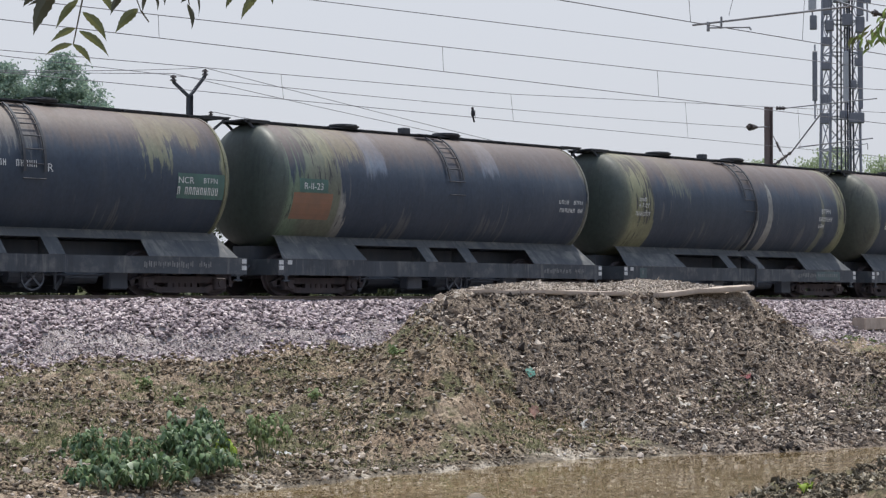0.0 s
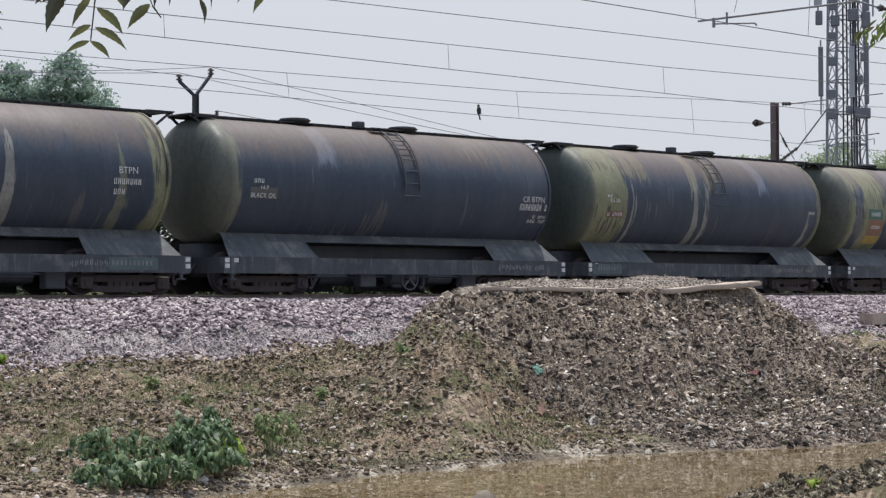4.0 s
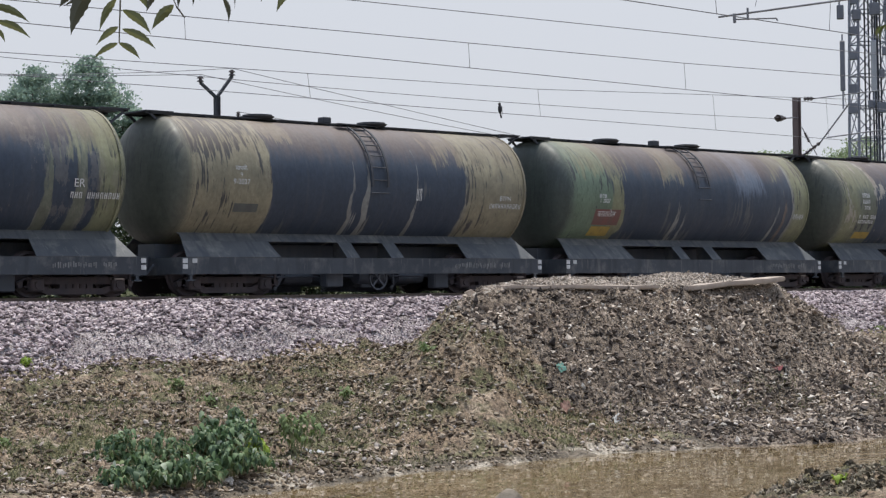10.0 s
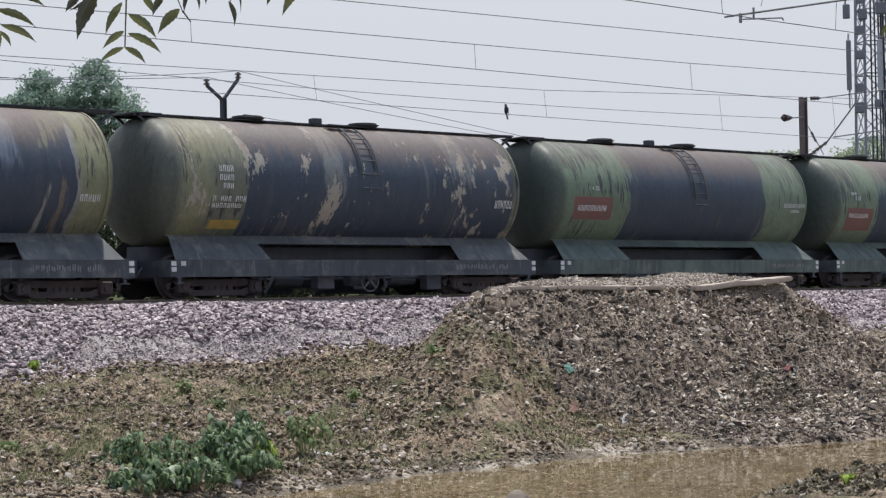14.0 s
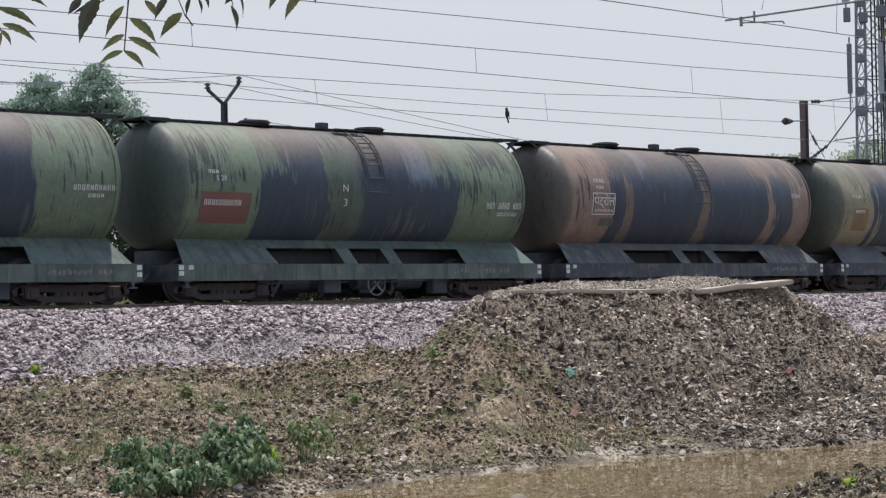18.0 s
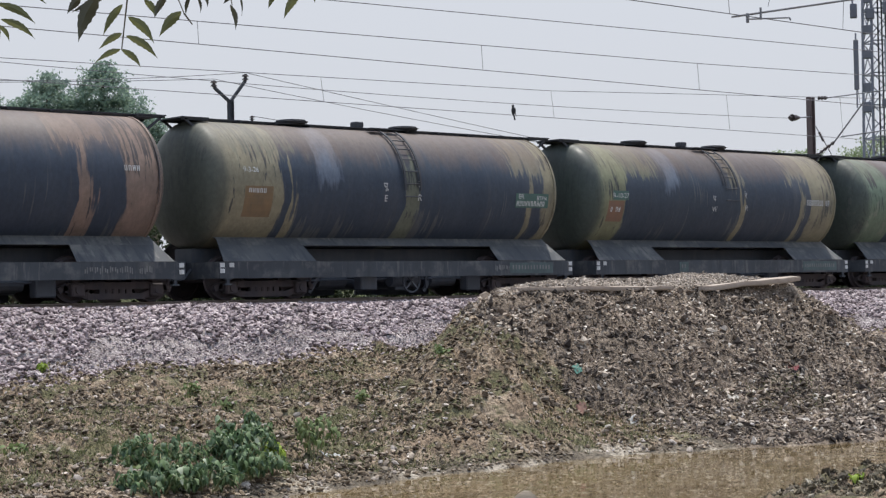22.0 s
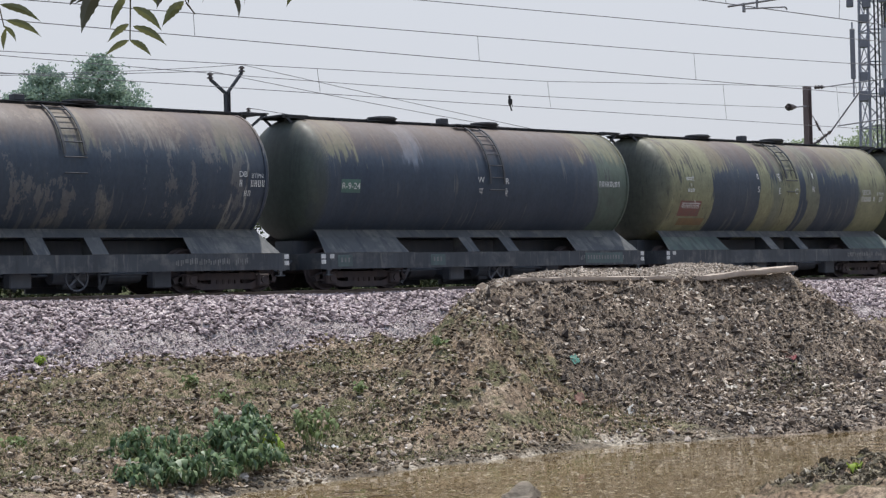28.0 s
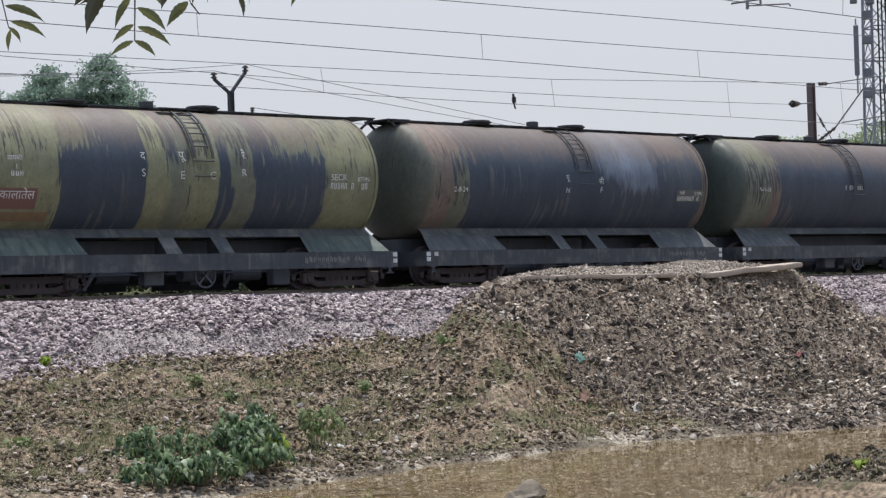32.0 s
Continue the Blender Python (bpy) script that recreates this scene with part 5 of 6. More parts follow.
    if w.get("frame_box"):
        bm = bmesh.new()
        for a, b, c, d in ((-4.66, -3.76, 2.77, 2.795), (-4.66, -3.76, 2.2, 2.225), (-4.66, -4.635, 2.225, 2.77), (-3.785, -3.76, 2.225, 2.77)):
            tank_panel(bm, a, b, c, d, 0.01)
        part("word_border", bm, WHITE_PAINT, top)
    return top


def under_gear(bm, q):
    """Brake and discharge gear slung under the frame."""
    rnd = random.Random(50 + q)
    x, y = -2.5 + q * 0.62 + rnd.uniform(-0.15, 0.15), rnd.uniform(-1.1, -0.3)
    if q % 3 == 0:
        bar(bm, (x - 0.25, y, 0.12), (x + 0.2, y, 0.72), 0.06, 0.09)
    elif q % 3 == 1:
        rod(bm, (x - 0.42, y, 0.42), (x + 0.42, y, 0.42), 0.17, seg=14)
    else:
        box(bm, (x, y, 0.42), (rnd.uniform(0.3, 0.6), 0.3, rnd.uniform(0.4, 0.6)), bevel=0.03)
    return bm


def sill_number(bm, kind):
    x, count = ((2.9, 11), (3.4, 9), (2.6, 12), (3.2, 10))[kind]
    rnd = random.Random(kind)
    for q in range(count + 4):
        if q in (count, ):
            continue
        for r in range(2):
            box(bm, (x + q * 0.125 + r * 0.05, -1.471, 0.69 + rnd.choice((-0.02, 0, 0.02))), (0.03, 0.006, rnd.choice((0.09, 0.13))))
    return bm


ROLLING = []
TRAIN = [tank_wagon(k, w) for k, w in enumerate(WAGONS)]

# ---- overhead line ----
def line_wire(bm, a, b, r=0.013, sag=0.0, seg=30):
    """A wire through a and b, hanging a little in between."""
    a, b = Vector(a), Vector(b)
    pts = [a.lerp(b, k / seg) - Vector((0, 0, 4 * sag * (k / seg) * (1 - k / seg))) for k in range(seg + 1)]
    loops = [[bm.verts.new(p + Vector((0, r * math.cos(w), r * math.sin(w)))) for w in (0.0, 1.257, 2.513, 3.77, 5.027)] for p in pts]
    for p, q in zip(loops, loops[1:]):
        for i in range(5):
            j = (i + 1) % 5
            bm.faces.new((p[i], q[i], q[j], p[j]))
    return bm


def stretched(p, q, x0, x1):
    """The straight line through p and q, from x0 to x1."""
    p, q = Vector(p), Vector(q)
    return [p + (q - p) * ((x - p.x) / (q.x - p.x)) for x in (x0, x1)]


def overhead(label, wires, droppers):
    top = tagged(new("overhead_line"), label, "overhead wire", "overhead lines of the railway")
    for name, p, q, x0, x1, sag in wires:
        a, b = stretched(p, q, x0, x1)
        part(name, line_wire(bmesh.new(), a, b, 0.011, sag=sag), WIRE, top)
    for a, b in droppers:
        part("dropper", rod(bmesh.new(), a, b, 0.007, seg=5), WIRE, top)
    return top


overhead("contact and catenary wire with droppers over the track", [("catenary_wire", (24.92, 0, 8.73), (43.01, 0, 9.0), -20, 43.01, 0), ("catenary_wire", (43.01, 0, 9.0), (51.06, 0, 9.2), 43.01, 51.06, 0), ("catenary_wire", (51.06, 0, 9.2), (63.0, 0, 9.75), 51.06, 110, 0), ("contact_wire", (20.77, 0, 8.19), (43.1, 0, 8.21), -20, 110, 0)],
         [((24.92, 0, 8.73), (24.95, 0, 8.2)), ((34.08, 0, 8.86), (34.12, 0, 8.2)), ((43.01, 0, 9.0), (43.08, 0, 8.21)), ((51.06, 0, 9.2), (51.3, 0, 8.21))])
overhead("contact and catenary wire of the farther track", [("catenary_wire", (26.03, 9, 8.87), (45.97, 9, 9.22), -20, 45.97, 0), ("catenary_wire", (45.97, 9, 9.22), (62.8, 9, 9.95), 45.97, 75, 0), ("contact_wire", (28.73, 9, 8.27), (60.07, 9, 8.3), -20, 120, 0)],
         [((35.79, 9, 9.04), (35.9, 9, 8.28)), ((45.97, 9, 9.22), (46.1, 9, 8.29)), ((55.54, 9, 9.63), (55.7, 9, 8.3)), ((62.83, 9, 9.95), (63.0, 9, 8.3))])
overhead("single feeder wire high over the track", [("feeder_wire", (29.17, -1.5, 9.31), (46.24, -1.5, 9.64), -10, 62, 0)], [])
overhead("contact wire on a near cantilever", [("contact_wire", (27.36, -10.2, 8.22), (36.45, -10.2, 8.21), -15, 70, 0), ("catenary_wire", (27.36, -10.2, 9.15), (36.45, -10.2, 9.35), -15, 70, 0)],
         [((31.72, -10.2, 9.25), (31.84, -10.2, 8.22)), ((36.1, -10.2, 9.34), (36.0, -10.2, 8.22)), ((33.5, -10.2, 9.29), (33.2, -10.2, 8.5))])
overhead("feeder wire running to an insulator on the mast", [("feeder_wire", (2.0, 11.75, 9.83), (63.6, 12.4, 9.46), 2.0, 63.95, 0.53)], [])


def insulator(bm, a, b, r=0.1, discs=5):
    a, b = Vector(a), Vector(b)
    way = (b - a)
    rod(bm, a, b, r * 0.45, seg=8)
    for k in range(discs):
        c = a + way * ((k + 0.5) / discs)
        h = way * (0.22 / discs)
        rod(bm, c - h, c + h, r, r * 0.75, seg=12)
    return bm


def i_mast(bm, x, y, z0, z1, w=0.2):
    for s in (-1, 1):
        box(bm, (x + s * w / 2, y, (z0 + z1) / 2), (0.018, w, z1 - z0))
    box(bm, (x, y, (z0 + z1) / 2), (w, 0.014, z1 - z0))
    return bm


def line_mast(x, y, arms):
    """A plain mast outside the view, with arms that carry the lines."""
    top = tagged(new("line_mast"), "plain rusted steel mast carrying the overhead lines", "mast", "masts of the railway")
    z0 = float(ground_z(x, y))
    part("post", i_mast(bmesh.new(), x, y, z0 - 0.1, 10.2, 0.22), MAST_PAINT, top)
    for (a, b) in arms:
        part("arm", rod(bmesh.new(), (x, y, b), (x, a, b), 0.03), GALVANISED, top)
    return top


# mast beyond the farther track, with its bracket
mast = tagged(new("catenary_mast"), "rust-brown steel catenary mast with insulated bracket tubes", "mast", "masts of the railway")
part("post", i_mast(bmesh.new(), 65.6, 12.5, 1.3, 10.45, 0.26), MAST_PAINT, mast)
part("tie_tube", rod(bmesh.new(), (66.3, 12.13, 10.43), (68.0, 8.6, 10.72), 0.025), GALVANISED, mast)
part("tie_insulator", insulator(bmesh.new(), (65.85, 12.28, 10.41), (66.3, 12.13, 10.43), 0.09, 3), PORCELAIN, mast)
part("bracket_tube", rod(bmesh.new(), (66.3, 11.8, 8.5), (66.25, 10.2, 10.1), 0.035), GALVANISED, mast)
part("bracket_insulator", insulator(bmesh.new(), (65.7, 12.35, 7.9), (66.3, 11.8, 8.5), 0.09), PORCELAIN, mast)
part("stay_tube", rod(bmesh.new(), (65.8, 12.4, 9.2), (66.6, 12.2, 8.0), 0.02), GALVANISED, mast)
part("stay_insulator", insulator(bmesh.new(), (65.95, 12.35, 8.95), (66.2, 12.3, 8.55), 0.07), PORCELAIN, mast)
part("registration_tube", rod(bmesh.new(), (66.2, 11.4, 8.68), (68.0, 8.8, 9.03), 0.028), GALVANISED, mast)
part("steady_arm", rod(rod(bmesh.new(), (67.2, 10.2, 8.65), (67.9, 9.0, 8.8), 0.018), (67.9, 9.0, 8.8), (67.9, 9.0, 8.55), 0.018), GALVANISED, mast)
part("anchor_insulator", insulator(bmesh.new(), (63.95, 12.4, 9.47), (64.6, 12.4, 9.51), 0.16, 1), PORCELAIN, mast)
part("anchor_rod", rod(bmesh.new(), (64.6, 12.4, 9.51), (65.6, 12.45, 9.6), 0.03), GALVANISED, mast)

# forked mast between the far tracks
fork = tagged(new("forked_mast"), "dark forked steel mast with two pin insulators", "mast", "masts of the railway")
part("post", i_mast(bmesh.new(), 36.7, 15, 1.3, 8.92, 0.16), STEEL_DARK, fork)
part("fork_arm", bar(bmesh.new(), (36.68, 15, 8.86), (36.03, 15, 9.32), 0.09, 0.09), STEEL_DARK, fork)
part("fork_arm", bar(bmesh.new(), (36.68, 15, 8.86), (37.33, 15, 9.62), 0.09, 0.09), STEEL_DARK, fork)
part("insulator", insulator(bmesh.new(), (36.03, 15, 9.32), (36.03, 15, 9.55), 0.12, 2), PORCELAIN, fork)
part("insulator", insulator(bmesh.new(), (37.33, 15, 9.62), (37.33, 15, 9.85), 0.12, 2), PORCELAIN, fork)
part("cross_bar", bar(bmesh.new(), (36.3, 15, 8.22), (37.7, 15, 8.2), 0.07, 0.07), MAST_PAINT, fork)
part("insulator", insulator(bmesh.new(), (37.58, 15, 8.22), (37.58, 15, 8.44), 0.09, 3), PORCELAIN, fork)
spans = tagged(new("distribution_wires"), "thin wires strung from the forked mast", "wire")
for a, b, sag in (((37.33, 15, 9.9), (24.0, 15, 8.85), 0.15), ((36.03, 15, 9.6), (24.0, 15, 8.75), 0.05), ((37.33, 15, 9.9), (60, 15, 7.3), 0.05), ((36.03, 15, 9.6), (60, 15, 7.45), 0.12), ((37.58, 15, 8.44), (52, 15, 7.4), 0.05)):
    part("wire", line_wire(bmesh.new(), a, b, 0.011, sag), WIRE, spans)

line_mast(2.0, -3.6, [(0.0, 8.388), (0.0, 8.173), (-1.5, 8.785)])
line_mast(2.0, 13.2, [(9.0, 8.448), (9.0, 8.244), (11.75, 9.83)])

# near bracket whose mast stands out of view
arm = tagged(new("cantilever_mast"), "galvanised cantilever tube on a near catenary mast", "mast", "masts of the railway")
part("post", i_mast(bmesh.new(), 35.6, -13.9, -0.2, 9.6, 0.2), MAST_PAINT, arm)
part("top_tube", rod(bmesh.new(), (32.65, -9.6, 8.29), (34.55, -12.6, 8.6), 0.024), GALVANISED, arm)
part("strut_tube", rod(bmesh.new(), (34.3, -12.3, 8.72), (34.62, -13.05, 8.40), 0.02), GALVANISED, arm)
part("tube_insulator", insulator(bmesh.new(), (34.6, -13.0, 8.42), (35.3, -13.6, 8.22), 0.085, 5), PORCELAIN, arm)
part("tube_link", rod(bmesh.new(), (35.3, -13.6, 8.22), (35.55, -13.85, 8.15), 0.04), GALVANISED, arm)
part("drop_bracket", bar(bmesh.new(), (32.74, -9.98, 8.33), (32.74, -9.98, 8.12), 0.05, 0.05), GALVANISED, arm)
part("drop_bracket", bar(bmesh.new(), (32.93, -10.2, 8.45), (32.93, -10.2, 8.18), 0.035, 0.035), GALVANISED, arm)
part("registration_arm", rod(rod(bmesh.new(), (32.74, -9.98, 8.2), (33.16, -10.8, 8.17), 0.018), (33.16, -10.8, 8.17), (33.18, -10.83, 8.11), 0.018), GALVANISED, arm)

# ---- telecom tower ----
def tower_leg_at(s, q, z):
    w = 1.02 - 0.012 * (z - 1.3)
    return Vector((90.5 + s * w * 0.78 - q * w * 0.6, 25.7 - s * w * 0.6 - q * w * 0.78, z))


GREY_PANEL = painted("antenna_plastic", (0.36, 0.38, 0.41), (0.24, 0.25, 0.27), 0.5, 1.0)
DARK_PANEL = painted("grey_equipment_paint", (0.15, 0.16, 0.19), (0.09, 0.095, 0.115), 0.5, 2.0)
tower = tagged(new("telecom_tower"), "grey steel lattice telecom tower hung with panel antennas", "tower")
corners = [(-1, -1), (1, -1), (1, 1), (-1, 1)]
for s, q in corners:
    part("leg", bar(bmesh.new(), tower_leg_at(s, q, 1.2), tower_leg_at(s, q, 26), 0.12, 0.12), TOWER_STEEL, tower)
for k in range(13):
    z0, z1 = 1.5 + k * 1.85, 1.5 + (k + 1) * 1.85
    for (a, b), (c, d) in zip(corners, corners[1:] + corners[:1]):
        part("brace", bar(bar(bmesh.new(), tower_leg_at(a, b, z0), tower_leg_at(c, d, z1), 0.05, 0.05), tower_leg_at(c, d, z0), tower_leg_at(a, b, z1), 0.05, 0.05), TOWER_STEEL, tower)
        part("girt", bar(bmesh.new(), tower_leg_at(a, b, z1), tower_leg_at(c, d, z1), 0.07, 0.07), TOWER_STEEL, tower)


def side_point(across, z, toward=2.0):
    """A place on the tower's front, metres across as seen from the near bank."""
    return Vector((90.5 + 0.56 * across - 0.82 * toward, 25.7 - 0.83 * across - 0.56 * toward, z))


for across, z0, z1, w, m in ((-1.42, 13.4, 16.25, 0.28, DARK_PANEL), (0.3, 13.3, 16.2, 0.3, GREY_PANEL), (1.12, 12.9, 16.4, 0.26, DARK_PANEL), (-1.55, 18.6, 22.5, 0.45, GREY_PANEL), (-0.75, 18.3, 22.5, 0.4, DARK_PANEL),
                            (0.2, 19.0, 23.0, 0.45, GREY_PANEL), (1.1, 18.2, 22.3, 0.4, DARK_PANEL), (1.5, 18.9, 23.0, 0.4, DARK_PANEL)):
    c = side_point(across, (z0 + z1) / 2)
    part("panel_antenna", box(bmesh.new(), c, (0.16, w, z1 - z0), (0, 0, 35), bevel=0.03), m, tower)
    part("antenna_pole", rod(bmesh.new(), side_point(across, z0 - 1.0, 1.75), side_point(across, z1 + 0.4, 1.75), 0.05), TOWER_STEEL, tower)
for across, z, w, h in ((-0.6, 17.7, 0.5, 0.6), (-0.78, 16.8, 0.5, 0.5), (-0.8, 15.4, 0.48, 0.5), (-0.85, 13.5, 0.45, 0.55), (-0.88, 12.4, 0.5, 0.6), (0.9, 12.4, 0.85, 0.6), (0.4, 18.0, 0.6, 0.7), (-0.1, 19.4, 0.6, 0.8), (-1.5, 17.9, 0.4, 0.8), (1.1, 17.7, 0.5, 0.9), (0.95, 15.6, 0.35, 0.5), (0.1, 12.6, 0.3, 0.45), (0.75, 14.3, 0.3, 0.5)):
    c = side_point(across, z, 1.9)
    part("radio_unit", box(bmesh.new(), c, (0.35, w, h), (0, 0, 35), bevel=0.04), DARK_PANEL, tower)
    part("mount", bar(bmesh.new(), c, side_point(across, z, 0.6), 0.07, 0.07), TOWER_STEEL, tower)
for across in (-0.2, 0.05, 0.3, 0.45, 0.62, 0.8):
    part("cable", rod(bmesh.new(), side_point(across, 1.3, 1.45), side_point(across * 0.8, 22, 1.2), 0.05, seg=6), STEEL_DARK, tower)

# ---- trees beyond the line ----
def leaf_cloud(name, centres, count, size, material, parent, seed, flat=0.85):
    """Many small leaf tufts round a set of (x, y, z, radius), denser at the skin, with gaps."""
    rng = np.random.RandomState(seed)
    vs = []
    for cx, cy, cz, r in centres:
        k = max(8, int(count * r * r / sum(c[3] ** 2 for c in centres)))
        d = rng.normal(size=(k, 3))
        d /= np.linalg.norm(d, axis=1)[:, None]
        lump = 0.75 + 0.5 * np.sin(d[:, 0] * 5 + seed) * np.sin(d[:, 1] * 6 + 1.3 * seed) * np.cos(d[:, 2] * 5)
        rad = r * lump * rng.uniform(0.35, 1.0, k) ** 0.45
        p = d * rad[:, None] * [1, 1, flat] + [cx, cy, cz]
        vs.append(p)
    p = np.concatenate(vs)
    n = len(p)
    s = rng.uniform(0.6, 1.3, n) * size
    base = np.array([(-0.5, 0, 0), (0, -0.28, 0.05), (0.55, 0, -0.06), (0, 0.28, 0.05)])
    v = np.einsum("nij,kj->nki", turns(n, rng), base) * s[:, None, None] + p[:, None, :]
    f = np.arange(n * 4).reshape(n, 4)
    ob = new(name, shell(name, v.reshape(-1, 3), f, material))
    ob.parent = parent
    return ob


# the haze of the distance is put into these leaf colours
LEAF_FAR = leafy("haze_paled_neem_leaf", [(0.0, (0.16, 0.235, 0.21)), (0.5, (0.23, 0.325, 0.265)), (0.85, (0.29, 0.385, 0.30)), (1.0, (0.36, 0.45, 0.33))], 0.6, 0.5)
LEAF_HAZY = leafy("haze_paled_far_leaf", [(0.0, (0.23, 0.29, 0.18)), (0.5, (0.31, 0.385, 0.23)), (1.0, (0.39, 0.45, 0.27))], 0.7, 0.5)
BARK = painted("grey_brown_bark", (0.11, 0.085, 0.065), (0.05, 0.04, 0.033), 0.9, 5.0, bump=0.6)


def tree(x, y, base, crowns, count, size, material, label, seed, group):
    top = tagged(new("tree"), label, "tree", group)
    top.location = (x, y, base)
    zs = [c[2] for c in crowns]
    low = min(c[2] - c[3] * 0.5 for c in crowns)
    r0 = 0.035 * max(zs)
    bm = bmesh.new()
    rod(bm, (0, 0, -0.7), (0.1, 0.05, low * 0.55), r0, r0 * 0.75, 9)
    rod(bm, (0.1, 0.05, low * 0.54), (0, 0, low), r0 * 0.75, r0 * 0.55, 9)
    part("trunk", bm, BARK, top, smooth=True)
    for cx, cy, cz, r in crowns:
        b = bmesh.new()
        rod(b, (0, 0, low * 0.9), (cx * 0.6, cy * 0.6, (low + cz) / 2), r0 * 0.45, r0 * 0.3, 7)
        rod(b, (cx * 0.6, cy * 0.6, (low + cz) / 2), (cx, cy, cz + r * 0.3), r0 * 0.3, r0 * 0.1, 7)
        part("limb", b, BARK, top, smooth=True)
    leaf_cloud("crown", crowns, count, size, material, top, seed)
    return top


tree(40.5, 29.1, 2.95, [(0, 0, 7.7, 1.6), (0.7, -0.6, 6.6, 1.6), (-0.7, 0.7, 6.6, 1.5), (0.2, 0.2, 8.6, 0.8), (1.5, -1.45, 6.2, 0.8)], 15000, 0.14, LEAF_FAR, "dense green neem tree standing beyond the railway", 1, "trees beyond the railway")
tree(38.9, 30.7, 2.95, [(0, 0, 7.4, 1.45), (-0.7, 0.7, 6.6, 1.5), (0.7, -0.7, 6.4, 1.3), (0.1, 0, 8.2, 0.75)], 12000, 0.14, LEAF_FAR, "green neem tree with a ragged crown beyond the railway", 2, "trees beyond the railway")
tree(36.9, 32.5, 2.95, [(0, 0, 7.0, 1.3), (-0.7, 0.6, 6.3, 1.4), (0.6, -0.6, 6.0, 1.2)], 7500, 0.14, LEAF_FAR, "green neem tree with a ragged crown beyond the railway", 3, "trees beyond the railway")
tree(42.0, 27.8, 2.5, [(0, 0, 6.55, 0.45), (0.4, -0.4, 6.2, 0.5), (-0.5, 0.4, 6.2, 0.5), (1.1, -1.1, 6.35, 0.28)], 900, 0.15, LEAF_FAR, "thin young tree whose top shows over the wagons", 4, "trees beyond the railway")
for k, (x, y, h) in enumerate(((108.5, 54, 9.0), (111.6, 51, 9.5), (114.4, 48.3, 9.2), (117.2, 45.6, 9.5), (120.4, 42.6, 9.2), (124.5, 40.5, 9.0))):
    rnd = random.Random(k)
    crowns = [(rnd.uniform(-1.2, 1.2), rnd.uniform(-1.2, 1.2), h - rnd.uniform(0.2, 2.2), rnd.uniform(1.3, 2.0)) for _ in range(6)]
    tree(x, y, 3.1, crowns, 8500, 0.18, LEAF_HAZY, "green tree behind the tower, its leaf colour paled for haze", 10 + k, "trees in the haze")

# ---- scrub beyond the far track, seen through the gaps ----
SCRUB_LEAF = leafy("scrub_leaf", [(0.0, (0.02, 0.032, 0.018)), (0.6, (0.042, 0.06, 0.028)), (1.0, (0.10, 0.12, 0.06))], 0.6, 0.25)
for k in range(62):
    rnd = random.Random(900 + k)
    x, y = 19 + k * 0.96 + rnd.uniform(-0.4, 0.4), (10.6 if k % 2 else 13.2) + rnd.uniform(-0.5, 0.8)
    top = tagged(new("shrub"), "dense dull green scrub bush beyond the far track", "shrub", "scrub beyond the tracks")
    top.location = (x, y, float(ground_z(x, y)))
    for q in range(3):
        part("stem", rod(bmesh.new(), (0, 0, -0.1), (rnd.uniform(-0.5, 0.5), rnd.uniform(-0.4, 0.4), 1.2), 0.03, 0.01, 5), BARK, top)
    leaf_cloud("foliage", [(rnd.uniform(-0.7, 0.7), rnd.uniform(-0.5, 0.5), rnd.uniform(0.1, 1.6 + (1.0 - k % 2)), rnd.uniform(0.65, 1.05)) for _ in range(9)], 1500, 0.19, SCRUB_LEAF, top, 900 + k)

# ---- concrete kerbs on the ramp ----
def kerb(name_label, a, b, w, h):
    a, b = Vector(a), Vector(b)
    way = b - a
    bm = bmesh.new()
    m = Matrix.Translation((a + b) / 2) @ way.to_track_quat("X", "Z").to_matrix().to_4x4()
    bmesh.ops.create_cube(bm, size=1, matrix=Matrix.Diagonal((way.length, w, h, 1)))
    bmesh.ops.subdivide_edges(bm, edges=[e for e in bm.edges if abs((e.verts[0].co - e.verts[1].co).x) > 0.5], cuts=9)
    for v in bm.verts:
        v.co += Vector((0, noise.noise(v.co * 2.3), noise.noise(v.co * 2.1 + Vector((4, 0, 0))))) * 0.025
    bmesh.ops.bevel(bm, geom=[e for e in bm.edges if e.is_boundary or e.calc_face_angle(0) > 1.0], offset=0.02, segments=2, affect="EDGES")
    bm.transform(m)
    ob = part("concrete_kerb", bm, CONCRETE)
    return tagged(ob, name_label, "kerb", "kerbs on the ramp")


kerb("long worn concrete kerb half sunk in the ramp", (22.8, -12.5, 2.28), (26.85, -12.6, 2.25), 0.25, 0.08)
kerb("tilted concrete kerb lying on the edge of the ramp", (27.65, -12.6, 2.22), (30.95, -12.45, 2.40), 0.3, 0.10)
block = kerb("pale concrete block lying on the ballast", (47.6, -4.0, 1.40), (49.4, -4.2, 1.42), 0.5, 0.36)

# ---- bird on the wire ----
BLACK_FEATHER = painted("black_feathers", (0.016, 0.016, 0.019), (0.035, 0.035, 0.04), 0.6, 8.0)
bird = tagged(new("bird"), "small black bird perched upright on a wire", "bird")
bird.location = (44.12, 9, 8.29)
bm = bmesh.new()
lathe(bm, [(-0.02, 0.02), (0.05, 0.055), (0.13, 0.072), (0.21, 0.06), (0.26, 0.04)], 12, "Z")
part("body", bm, BLACK_FEATHER, bird, smooth=True)
bm = bmesh.new()
bmesh.ops.create_uvsphere(bm, u_segments=10, v_segments=8, radius=0.05, matrix=Matrix.Translation((-0.015, 0, 0.30)))
part("head", bm, BLACK_FEATHER, bird, smooth=True)
